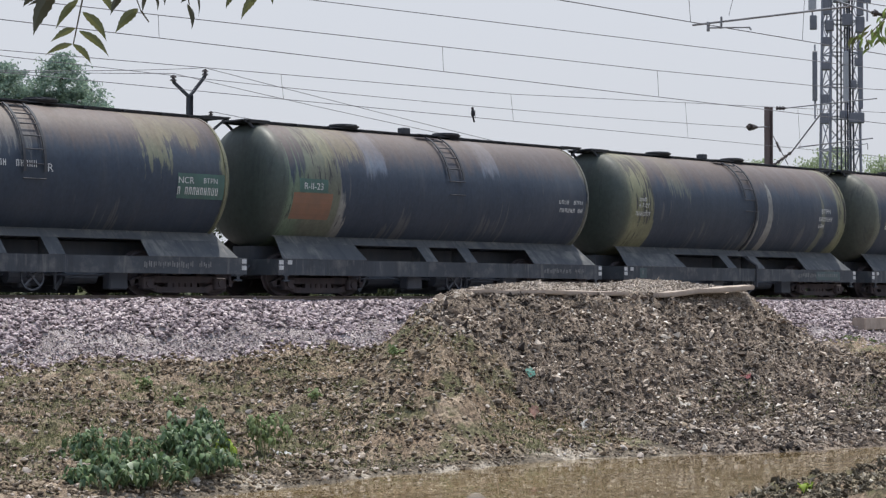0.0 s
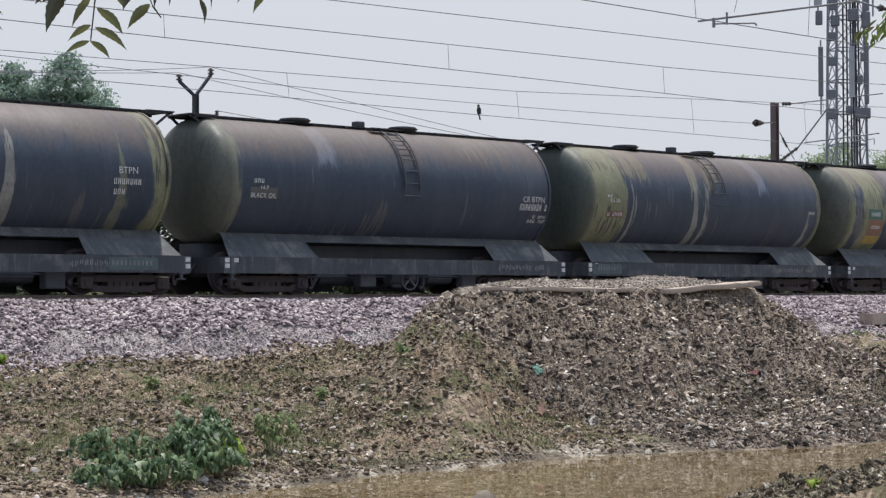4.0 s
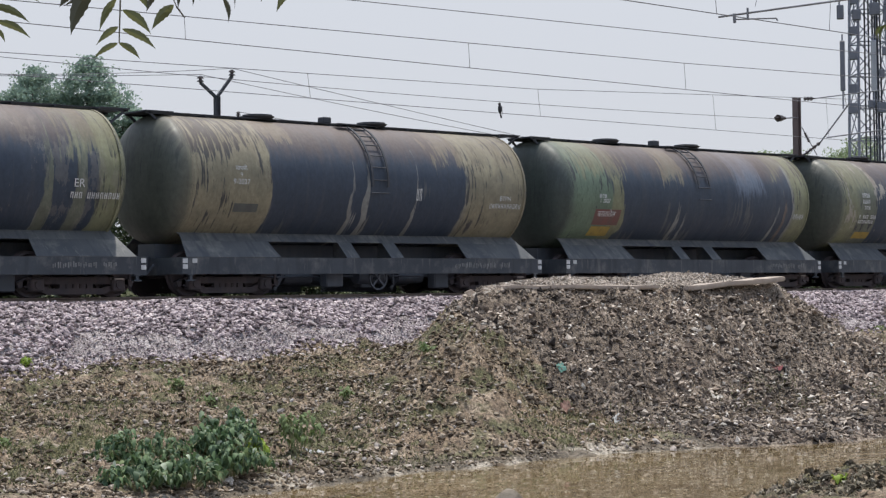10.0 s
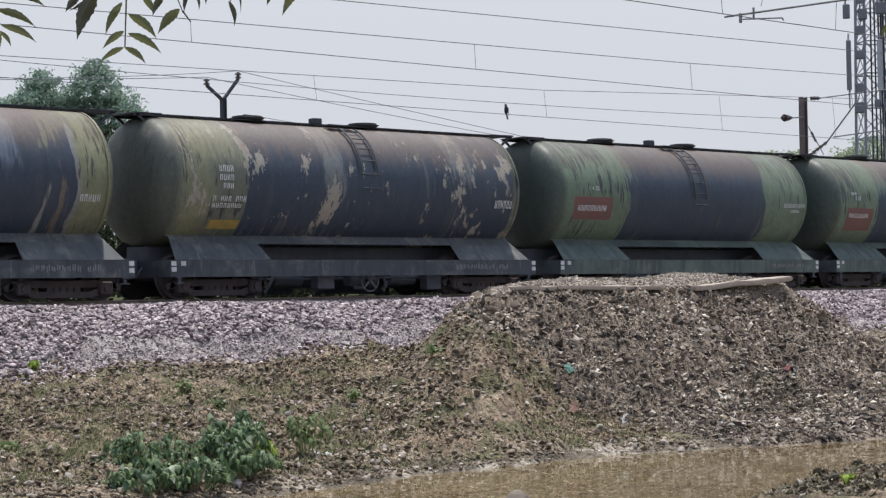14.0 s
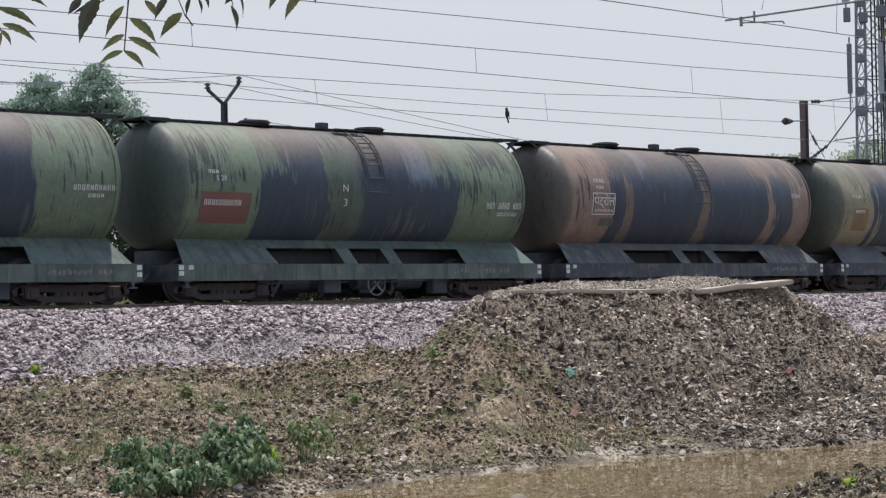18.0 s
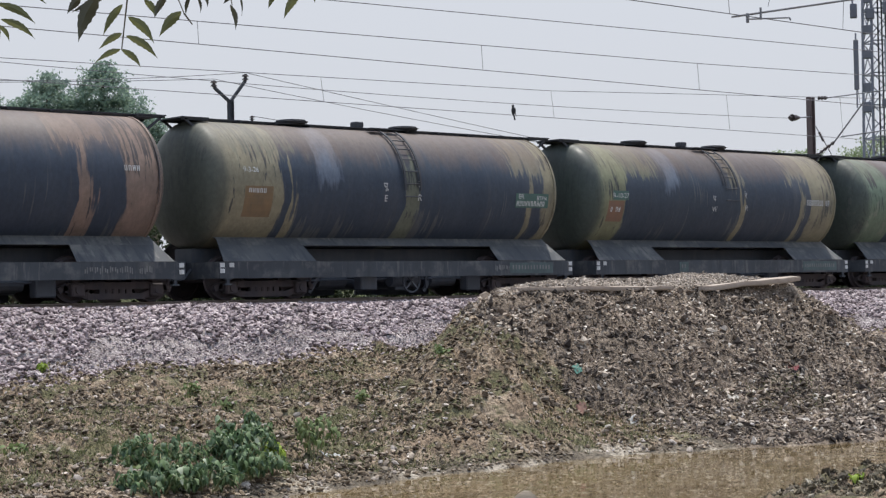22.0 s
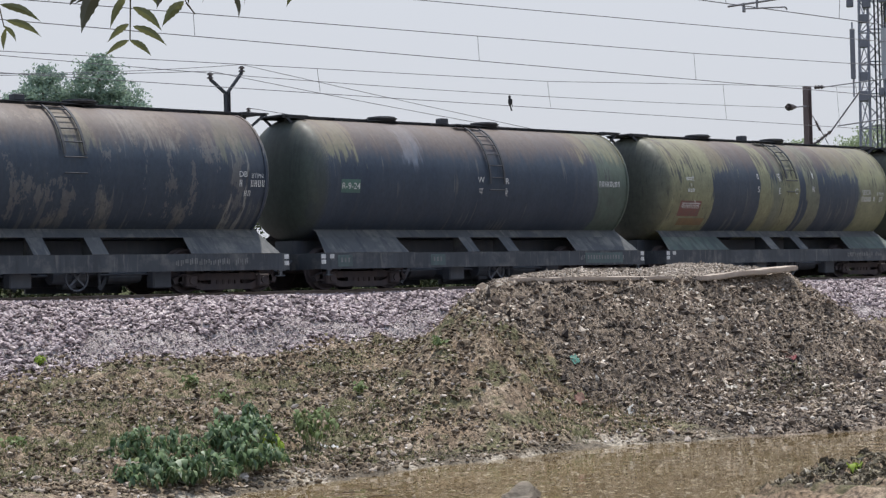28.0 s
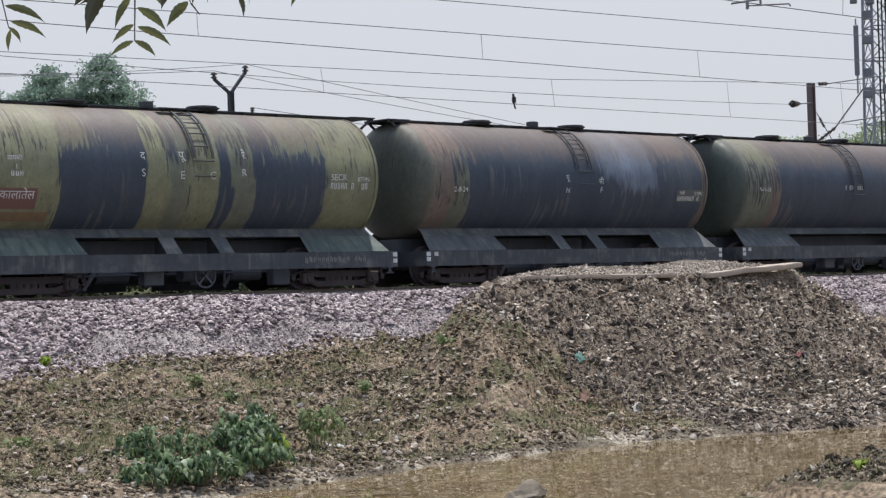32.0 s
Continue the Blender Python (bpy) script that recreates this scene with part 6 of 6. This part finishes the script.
part("beak", rod(bmesh.new(), (-0.055, 0, 0.305), (-0.10, 0, 0.295), 0.014, 0.003, 6), BLACK_FEATHER, bird)
part("tail", slab_of(bmesh.new(), [(0.0, -0.025, 0.03), (0.0, 0.025, 0.03), (0.07, 0.035, -0.17), (0.07, -0.035, -0.17)], 0.015), BLACK_FEATHER, bird)
for s in (-1, 1):
    part("wing", slab_of(bmesh.new(), [(-0.02, s * 0.07, 0.22), (0.05, s * 0.06, 0.22), (0.08, s * 0.03, -0.05), (0.03, s * 0.065, 0.05)], 0.015), BLACK_FEATHER, bird)
    part("leg", rod(bmesh.new(), (0.0, s * 0.02, 0.0), (0.0, s * 0.02, 0.04), 0.006, seg=5), BLACK_FEATHER, bird)

# ---- weeds on the bank ----
BUSH_LEAF = leafy("drooping_weed_leaf", [(0.0, (0.045, 0.085, 0.045)), (0.5, (0.085, 0.145, 0.07)), (0.8, (0.14, 0.215, 0.09)), (0.94, (0.25, 0.32, 0.18)), (1.0, (0.40, 0.45, 0.33))], 0.6, 0.25)
YOUNG_LEAF = leafy("young_yellow_leaf", [(0.0, (0.16, 0.25, 0.03)), (1.0, (0.28, 0.38, 0.05))], 0.6, 0.35)
PALE_LEAF = leafy("pale_weed_leaf", [(0.0, (0.09, 0.14, 0.05)), (1.0, (0.20, 0.25, 0.11))], 0.7, 0.25)
STEM = painted("green_stem", (0.24, 0.25, 0.13), (0.15, 0.13, 0.08), 0.8, 8.0)
LEAF_OUT = [(0, 0.06), (0.18, 0.42), (0.42, 0.5), (0.7, 0.36), (1.0, 0.02)]


def long_leaves(name, places, headings, length, droop, wide, material, parent, seed):
    """Leaves that spring from their places, arch and hang down."""
    rng = np.random.RandomState(seed)
    n = len(places)
    L = length * rng.uniform(0.6, 1.25, n)
    k = len(LEAF_OUT)
    v = np.zeros((n, k * 2, 3))
    side = np.stack([-np.sin(headings), np.cos(headings), np.zeros(n)], -1)
    out = np.stack([np.cos(headings), np.sin(headings), np.zeros(n)], -1)
    roll = rng.uniform(-1.3, 1.3, n)
    for i, (u, w) in enumerate(LEAF_OUT):
        rise = (0.35 * u - droop * u * u)
        c = places + out * (L * u * (1 - 0.35 * u * droop))[:, None] + np.array([0, 0, 1.0]) * (L * rise)[:, None]
        off = (side * np.cos(roll)[:, None] + np.array([0, 0, 1.0]) * np.sin(roll)[:, None]) * (L * wide * w)[:, None]
        v[:, 2 * i], v[:, 2 * i + 1] = c - off, c + off
    faces = np.array([(2 * i, 2 * i + 1, 2 * i + 3, 2 * i + 2) for i in range(k - 1)])
    f = faces[None] + (k * 2) * np.arange(n)[:, None, None]
    ob = new(name, shell(name, v.reshape(-1, 3), f.reshape(-1, 4), material, smooth=True))
    ob.parent = parent
    return ob


def weed(x, y, spread, high, stems, leaves, length, material, label, seed, category="weed", droop=1.1, wide=0.55, lean=0.6):
    rng = np.random.RandomState(seed)
    top = tagged(new("weed_bush"), label, category, "weeds on the bank")
    top.location = (x, y, float(ground_z(x, y)))
    pts, hd = [], []
    for k in range(stems):
        a, r = rng.uniform(0, 6.283), spread * rng.uniform(0.1, 1.0) ** 0.6
        tip = np.array([r * math.cos(a) * 1.0, r * math.sin(a) * 0.8, high * rng.uniform(0.35, 1.0) * (1 - 0.55 * (r / spread) ** 2)])
        foot = np.array([tip[0] * 0.25, tip[1] * 0.25, -0.03])
        bend = (foot + tip) / 2 + np.array([tip[0] * 0.1, tip[1] * 0.1, 0.35 * high])
        b = bmesh.new()
        rod(b, foot, bend, 0.01, 0.008, 5)
        rod(b, bend, tip, 0.007, 0.004, 5)
        part("stem", b, STEM, top)
        m = leaves // stems
        u = rng.uniform(0.25, 1.0, m)[:, None]
        c = np.where(u < 0.5, foot + (bend - foot) * u * 2, bend + (tip - bend) * (u * 2 - 1))
        pts.append(c + rng.normal(0, 0.03, (m, 3)))
        hd.append(rng.uniform(0, 6.283, m))
    long_leaves("leaves", np.concatenate(pts), np.concatenate(hd), length, droop, wide, material, top, seed)
    return top


for k, (x, y, r, h) in enumerate(((12.7, -16.5, 0.6, 0.42), (13.35, -16.5, 0.65, 0.46), (14.2, -16.25, 0.65, 0.5), (13.7, -15.0, 0.8, 0.68), (14.75, -15.3, 0.6, 0.6), (15.2, -14.8, 0.6, 0.68))):
    weed(x, y, r, h, 26, 470, 0.115, BUSH_LEAF, "low green weed bush with wilting drooping leaves on the bank", 51 + k * 7, "bush", droop=1.15, wide=0.62)
weed(15.45, -15.1, 0.16, 0.68, 4, 70, 0.16, YOUNG_LEAF, "bright yellow-green shoot beside the bush", 53, "shoot")
weed(16.5, -14.8, 0.42, 0.8, 9, 150, 0.12, PALE_LEAF, "thin pale weed with sparse leaves on the bank", 54)
weed(17.98, -4.7, 0.13, 0.28, 4, 40, 0.11, YOUNG_LEAF, "small yellow-green seedling on the ballast edge", 55, "seedling")
weed(18.0, -23.0, 0.12, 0.18, 4, 26, 0.115, YOUNG_LEAF, "small bright green seedling on the muddy near bank", 56, "seedling")
for k, (x, y, s) in enumerate(((13.2, -15.5, 0.25), (19.5, -12.2, 0.2), (17.3, -11.6, 0.22), (20.3, -13.3, 0.2), (46.4, -5.2, 0.5), (44.8, -5.6, 0.4), (18.4, -9.0, 0.2), (12.7, -13.2, 0.25))):
    weed(x, y, s, 0.22, 6, 60, 0.1, PALE_LEAF, "tuft of pale green weeds on the stony bank", 60 + k, droop=0.7)


def grass(name, x, y, length, material, label, seed):
    rng = np.random.RandomState(seed)
    n = len(x)
    z = ground_z(x, y)
    a = rng.uniform(0, 6.283, n)
    L = length * rng.uniform(0.5, 1.4, n)
    lean = rng.uniform(0.2, 1.1, n)
    w = 0.09 * L
    base = np.stack([x, y, z - 0.01], -1)
    side = np.stack([-np.sin(a), np.cos(a), 0 * a], -1) * w[:, None]
    mid = base + np.stack([np.cos(a) * lean * L * 0.35, np.sin(a) * lean * L * 0.35, L * 0.6], -1)
    tip = base + np.stack([np.cos(a) * lean * L, np.sin(a) * lean * L, L * 0.85], -1)
    v = np.stack([base - side, base + side, mid + side * 0.7, mid - side * 0.7, tip, tip + side * 0.05], 1)
    f = (np.array([(0, 1, 2, 3), (3, 2, 5, 4)])[None] + 6 * np.arange(n)[:, None, None]).reshape(-1, 4)
    ob = new(name, shell(name, v.reshape(-1, 3), f, material))
    return tagged(ob, label, "grass", kind="stuff")


GRASS = leafy("short_grass", [(0.0, (0.045, 0.06, 0.02)), (0.6, (0.10, 0.118, 0.045)), (1.0, (0.22, 0.205, 0.10))], 0.8, 0.2)
n = 210000
x, y = rng.uniform(9.5, 34, n), rng.uniform(-16.2, -5.5, n)
dens = np.clip((grain(x, y, 1.3, 71) * 0.6 + grain(x, y, 0.45, 72) * 0.4 - 0.44 + 0.10 * np.clip((17 - x) / 3, 0, 1) + 0.07 * np.clip((-11.5 - y) / 3, 0, 1)) * 5, 0, 1)
keep = (rng.rand(n) < dens) & (off_ramp(x, y) > 2.6) & (y < ballast_edge(x) - 0.6)
grass("bank_grass", x[keep], y[keep], 0.055, GRASS, "sparse short grass on the bank", 73)

STRAW = leafy("dry_straw", [(0.0, (0.16, 0.115, 0.065)), (0.6, (0.30, 0.225, 0.14)), (1.0, (0.44, 0.36, 0.25))], 0.85, 0.2)
n = 60000
x, y = rng.uniform(10, 30, n), rng.uniform(-16.3, -4.5, n)
edge_of = x - 0.95 * np.maximum(0, y - MOUND[2]) - 21.2 - 0.38 * np.maximum(0, -13.3 - y)
dens = np.maximum(np.exp(-(edge_of / 0.8) ** 2), 0.7 * np.clip((13.2 - x + 0.25 * (y + 12)) / 1.5, 0, 1)) * np.clip((grain(x, y, 0.8, 75) - 0.35) * 3, 0, 1)
keep = (rng.rand(n) < dens) & (y < ballast_edge(x) - 0.3) & (ground_z(x, y) > -0.2)
grass("dry_straw", x[keep], y[keep], 0.075, STRAW, "dry trampled straw along the foot of the ramp", 76)

# ---- litter and single stones ----
def rock(x, y, size, material, label, seed, squash=0.7, category="stone"):
    rng = np.random.RandomState(seed)
    bm = bmesh.new()
    bmesh.ops.create_icosphere(bm, subdivisions=2, radius=size / 2)
    cuts = [Vector(rng.normal(size=3)).normalized() for _ in range(7)]
    for c in cuts:
        for v in bm.verts:
            d = v.co.dot(c) - size * rng.uniform(0.28, 0.36) * 1.0
            if d > 0:
                v.co -= c * d
    for v in bm.verts:
        v.co = Vector((v.co.x * 1.2, v.co.y, v.co.z * squash)) + Vector((noise.noise(v.co * 9), noise.noise(v.co * 9 + Vector((5, 0, 0))), 0)) * size * 0.06
    ob = part("stone", bm, material)
    ob.matrix_world = pose(x, y, float(ground_z(x, y)) + size * squash * 0.2, rng.uniform(-12, 12), rng.uniform(-12, 12), rng.uniform(0, 360))
    return tagged(ob, label, category, "single stones")


PALE_STONE = painted("pale_stone", (0.40, 0.37, 0.32), (0.25, 0.225, 0.19), 0.9, 9.0, bump=0.5)
DULL_STONE = painted("dull_brown_stone", (0.27, 0.225, 0.17), (0.16, 0.13, 0.10), 0.9, 7.0, bump=0.5)
WET_STONE = painted("wet_brown_stone", (0.19, 0.157, 0.118), (0.085, 0.07, 0.052), 0.7, 5.0, much=0.9, bump=0.8)
bm = bmesh.new()
bmesh.ops.create_icosphere(bm, subdivisions=3, radius=0.3)
for v in bm.verts:                       # a long wedge, split on two sides, that leans out of the water
    p = Vector((v.co.x * 1.5, v.co.y * 0.85, v.co.z * 0.62))
    for cut, depth in ((Vector((0.25, -0.5, 0.8)), 0.12), (Vector((0.75, -0.6, 0.1)), 0.24), (Vector((-0.3, 0.3, 0.9)), 0.13), (Vector((0.9, 0.35, 0.2)), 0.3)):
        cut = cut.normalized()
        p -= cut * max(0.0, p.dot(cut) - depth)
    v.co = p + Vector((noise.noise(p * 5), noise.noise(p * 5 + Vector((7, 0, 0))), noise.noise(p * 5 + Vector((0, 7, 0))))) * 0.06 + Vector((0, 0, noise.noise(p * 16))) * 0.03
wet = tagged(part("stone", bm, WET_STONE), "rough brown wedge of stone standing in the ditch water", "stone", "single stones")
wet.matrix_world = pose(15.27, -20.15, -0.31, 0, -28, -43) @ Matrix.Scale(0.85, 4)
for k in range(46):
    rr = random.Random(200 + k)
    xs, yy = rr.uniform(21.5, 32.5), rr.uniform(-15.9, -12.7)
    rock(xs + 0.95 * (yy + 12.4), yy, rr.uniform(0.06, 0.115), PALE_STONE if rr.random() < 0.4 else DULL_STONE, "loose pale stone on the rubble slope" if k % 2 else "loose angular stone on the rubble slope", 300 + k)
for k in range(30):
    rr = random.Random(400 + k)
    rock(rr.uniform(12, 24), rr.uniform(-16.2, -8), rr.uniform(0.06, 0.115), PALE_STONE if rr.random() < 0.4 else DULL_STONE, "loose stone on the grassy bank", 500 + k)


def rag(x, y, size, material, label, seed):
    """A crumpled scrap of cloth or plastic."""
    rng = np.random.RandomState(seed)
    k = 7
    u, v = np.meshgrid(np.linspace(-0.5, 0.5, k), np.linspace(-0.5, 0.5, k))
    px, py = x + size * (u + rng.normal(0, 0.05, u.shape)), y + 0.7 * size * (v + rng.normal(0, 0.05, u.shape))
    pz = ground_z(px, py) + 0.02 + np.abs(rng.normal(0, 0.10, u.shape)) * size
    i = np.arange(k * k).reshape(k, k)
    f = np.stack([i[:-1, :-1], i[:-1, 1:], i[1:, 1:], i[1:, :-1]], -1).reshape(-1, 4)
    ob = new("rag", shell("rag", np.stack([px, py, pz], -1).reshape(-1, 3), f, material, smooth=False))
    thick = ob.modifiers.new("thickness", "SOLIDIFY")
    thick.thickness = 0.008
    return tagged(ob, label, "litter", "litter on the bank")


for k, (x, y, s, c, d, lab) in enumerate(((22.45, -14.3, 0.17, (0.10, 0.24, 0.19), (0.14, 0.2, 0.17), "crumpled faded green plastic scrap on the rubble"), (27.87, -14.68, 0.22, (0.32, 0.10, 0.10), (0.2, 0.1, 0.09), "torn faded red cloth scrap on the rubble"),
                                         (21.87, -15.0, 0.24, (0.24, 0.125, 0.095), (0.19, 0.14, 0.11), "torn reddish cloth scrap at the foot of the ramp"), (22.6, -15.4, 0.14, (0.45, 0.44, 0.41), (0.3, 0.28, 0.25), "dirty white plastic scrap at the foot of the ramp"),
                                         (13.15, -16.45, 0.28, (0.55, 0.55, 0.53), (0.35, 0.33, 0.3), "dirty white plastic bag beside the bush"), (17.0, -14.5, 0.26, (0.55, 0.55, 0.54), (0.35, 0.34, 0.32), "dirty white plastic scrap on the bank"), (25.3, -15.3, 0.2, (0.5, 0.46, 0.40), (0.3, 0.27, 0.23), "pale paper scrap on the rubble"))):
    rag(x, y, s, painted("scrap_%d" % k, c, d, 0.7, 6.0), lab, 600 + k)

# ---- neem twigs hanging before the camera ----
NEEM = leafy("neem_leaflet", [(0.0, (0.085, 0.085, 0.045)), (0.5, (0.115, 0.118, 0.055)), (1.0, (0.14, 0.15, 0.065))], 0.5, 0.35)
# darker copy of the neem leaflet, with shade put into its colour
NEEM_DARK = leafy("shade_tinted_neem_leaflet", [(0.0, (0.05, 0.048, 0.045)), (1.0, (0.075, 0.075, 0.05))], 0.5, 0.15)
FRESH = leafy("fresh_leaflet", [(0.0, (0.10, 0.16, 0.04)), (1.0, (0.2, 0.28, 0.08))], 0.5, 0.4)
TWIG = painted("twig_bark", (0.09, 0.075, 0.05), (0.05, 0.04, 0.03), 0.8, 20.0)


def leaflet(bm, x0, z0, x1, z1, w, curl=0.1, depth=0.0):
    """One toothed leaflet in the twig's plane, from its stalk to its tip, millimetres."""
    a, b = Vector((x0, z0)), Vector((x1, z1))
    way = b - a
    side = Vector((-way.y, way.x)).normalized()
    n, left, right, mid = 13, [], [], []
    for k in range(n + 1):
        u = k / n
        half = w * 0.40 * (math.sin(math.pi * u ** 0.7) ** 1.15) * (1 + (0.10 if k % 2 else -0.06)) if 0 < k < n else 0.3
        c = a + way * u + side * (curl * way.length * math.sin(math.pi * u) * 0.5)
        y = depth + 6 * math.sin(u * 2.5)
        for row, s, lift in ((left, 1, 3), (right, -1, 3), (mid, 0, 0)):
            q = c + side * half * s
            row.append(bm.verts.new((q.x / 1000, (y + lift * half / 8) / 1000, q.y / 1000)))
    for k in range(n):
        bm.faces.new((left[k], left[k + 1], mid[k + 1], mid[k]))
        bm.faces.new((mid[k], mid[k + 1], right[k + 1], right[k]))
    return bm


def twig(label, stems, leaves, place, category="twig"):
    top = tagged(new("neem_twig"), label, category, "twigs before the camera")
    top.matrix_world = place
    for a, b, r in stems:
        part("stalk", rod(bmesh.new(), (a[0] / 1000, 0, a[1] / 1000), (b[0] / 1000, 0, b[1] / 1000), r / 1000, r * 0.7 / 1000, 6), TWIG, top)
    for k, (x0, z0, x1, z1, w, m) in enumerate(leaves):
        part("leaflet", leaflet(bmesh.new(), x0, z0, x1, z1, w, 0.18 * (1 if x1 > x0 else -1), (k * 37 % 23) - 11), m, top)
    return top


FIRST = view_pose(*VIEW[0][1:])


AT = FIRST @ Matrix.Translation((-0.570, 0.430, -3.2)) @ Matrix.Rotation(radians(-90), 4, "X")
TWIGS = [
    twig("green neem leaf with paired toothed leaflets", [((-45, 40), (-68, -76), 1.6)],
         [(-58, 0, -97, -51, 17, NEEM), (-53, -20, -12, -70, 20, NEEM), (-64, -49, -107, -73, 15, NEEM), (-60, -52, -9, -96, 17, NEEM), (-70, -76, -117, -95, 13, NEEM), (-67, -77, -36, -111, 14, NEEM)], AT),
    twig("cluster of neem leaflets coloured dark for shade", [((-60, 30), (-105, 5), 1.6)], [(-98, 18, -136, -62, 34, NEEM_DARK), (-110, 10, -132, -22, 26, NEEM_DARK), (-130, 15, -155, -12, 18, NEEM_DARK), (-105, 5, -150, -8, 12, NEEM_DARK)], AT),
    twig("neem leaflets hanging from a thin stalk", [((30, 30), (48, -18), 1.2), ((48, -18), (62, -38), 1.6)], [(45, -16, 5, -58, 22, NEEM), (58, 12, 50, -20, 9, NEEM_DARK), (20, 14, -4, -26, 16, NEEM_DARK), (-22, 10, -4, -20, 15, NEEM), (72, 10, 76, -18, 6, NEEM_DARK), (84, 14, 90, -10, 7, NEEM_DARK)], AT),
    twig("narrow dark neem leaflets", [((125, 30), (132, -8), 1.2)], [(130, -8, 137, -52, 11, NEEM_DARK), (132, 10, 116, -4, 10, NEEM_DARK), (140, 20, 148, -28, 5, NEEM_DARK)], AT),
    twig("pair of green neem leaflets", [((235, 30), (250, 10), 1.2)], [(252, 10, 222, -34, 18, NEEM), (210, 14, 194, -14, 12, NEEM), (268, 14, 276, -8, 8, NEEM)], AT),
    twig("neem leaf with paired toothed leaflets", [((-284, 55), (-278, -20), 1.4)], [(-276, 18, -212, -22, 17, NEEM), (-274, -8, -218, -46, 16, NEEM), (-246, 42, -192, 12, 15, NEEM), (-278, -22, -288, -58, 11, NEEM), (-278, -18, -262, -48, 10, NEEM)], AT),
]
fresh_leaves = []
rnd = random.Random(9)
for cx, cz, n_leaf in ((1350, -28, 14), (1330, -52, 16), (1300, -72, 14), (1358, -62, 12), (1372, -282, 7)):
    for k in range(n_leaf):
        a, l = rnd.uniform(-2.4, -0.8), rnd.uniform(16, 30)
        bx, bz = cx + rnd.uniform(-24, 24), cz + rnd.uniform(-18, 18)
        fresh_leaves.append((bx, bz, bx + l * math.cos(a), bz + l * math.sin(a), rnd.uniform(5, 8), FRESH if rnd.random() < 0.6 else NEEM))
TWIGS.append(twig("fresh green leaflets on a drooping twig", [((1440, 60), (1345, -20), 1.6), ((1345, -20), (1300, -66), 1.2), ((1440, -200), (1372, -275), 1.4)], fresh_leaves, AT))

branch = tagged(new("overhanging_branch"), "thin neem branch that the twigs hang from", "branch")
b = bmesh.new()
rod(b, (-0.5, 0, 0.035), (0.3, 0.02, 0.032), 0.006, 0.004, 7)
rod(b, (-1.6, -0.1, -0.02), (-0.5, 0, 0.035), 0.009, 0.006, 7)
rod(b, (0.3, 0.02, 0.032), (1.46, 0.05, 0.065), 0.004, 0.003, 7)
part("branch", b, TWIG, branch)
branch.matrix_world = AT


# ---- what moves ----
def motions():
    for k, wagon in enumerate(TRAIN):
        x0 = FIRST_RING - 5.14 + PITCH * k
        walk(wagon, [(t, pose(x0 - gone(t), 0, RAIL)) for t in range(33)])
    # a light breeze in the twigs: seconds, millimetres across and up, degrees of swing of the longest leaf
    breeze = [(0, 0, 0, 0.3), (1, 4, 2, -0.9), (2, 11, 5, -5.8), (3, 14, 7, -6.9), (6, 2, 4, 1.8), (7, 21, 5, 0.3), (8, 16, -1, -5.7), (9, 15, 7, -8.6), (10, 16, 8, -8.7), (11, 16, 7, -8.6), (12, 16, 6, -8.3), (13, 12, 7, -7.1), (14, 16, 6, -8.3), (17, 10, 4, -1.5), (18, 19, 7, -5.3), (20, 16, 6, 1.4), (21, 16, 10, -4.0), (22, 7, 6, -3.4), (23, 11, 6, -1.6), (24, 18, 6, 4.7), (25, 24, 5, -5.1), (28, 18, 9, -9.0), (29, 20, 8, -6.6), (30, 21, 8, -9.4), (31, 20, 8, -8.2), (32, 20, 8, -8.9)]
    hinge = pose(-0.05, 0, 0.03)
    for k, tw in enumerate(TWIGS[:-1]):
        share = (1.0, 0.15, 0.1, 0.2, 0.1, 0.8)[k]
        walk(tw, [(t, AT @ pose(a / 1000, 0, b / 1000) @ hinge @ pose(0, 0, 0, 0, swing * share, 0) @ hinge.inverted()) for t, a, b, swing in breeze])
    for k, ws, x in ROLLING:
        x0 = FIRST_RING - 5.14 + PITCH * k + x
        # the wheels turn while their wagon is before the camera
        rows, q = [], 0
        ts = [i / 10 for i in range(321) if 14 < x0 - gone(i / 10) < 58]
        ts = sorted({0.0, 32.0, *ts})
        first = ts[1] if len(ts) > 2 else 0.0
        last = ts[-2] if len(ts) > 2 else 0.0
        for t in ts:
            run = gone(min(max(t, first), last)) - gone(first)
            rows.append((t, pose(x, 0, 0.5) @ Matrix.Rotation(-run / 0.5, 4, "Y")))
        walk(ws, rows)


motions()
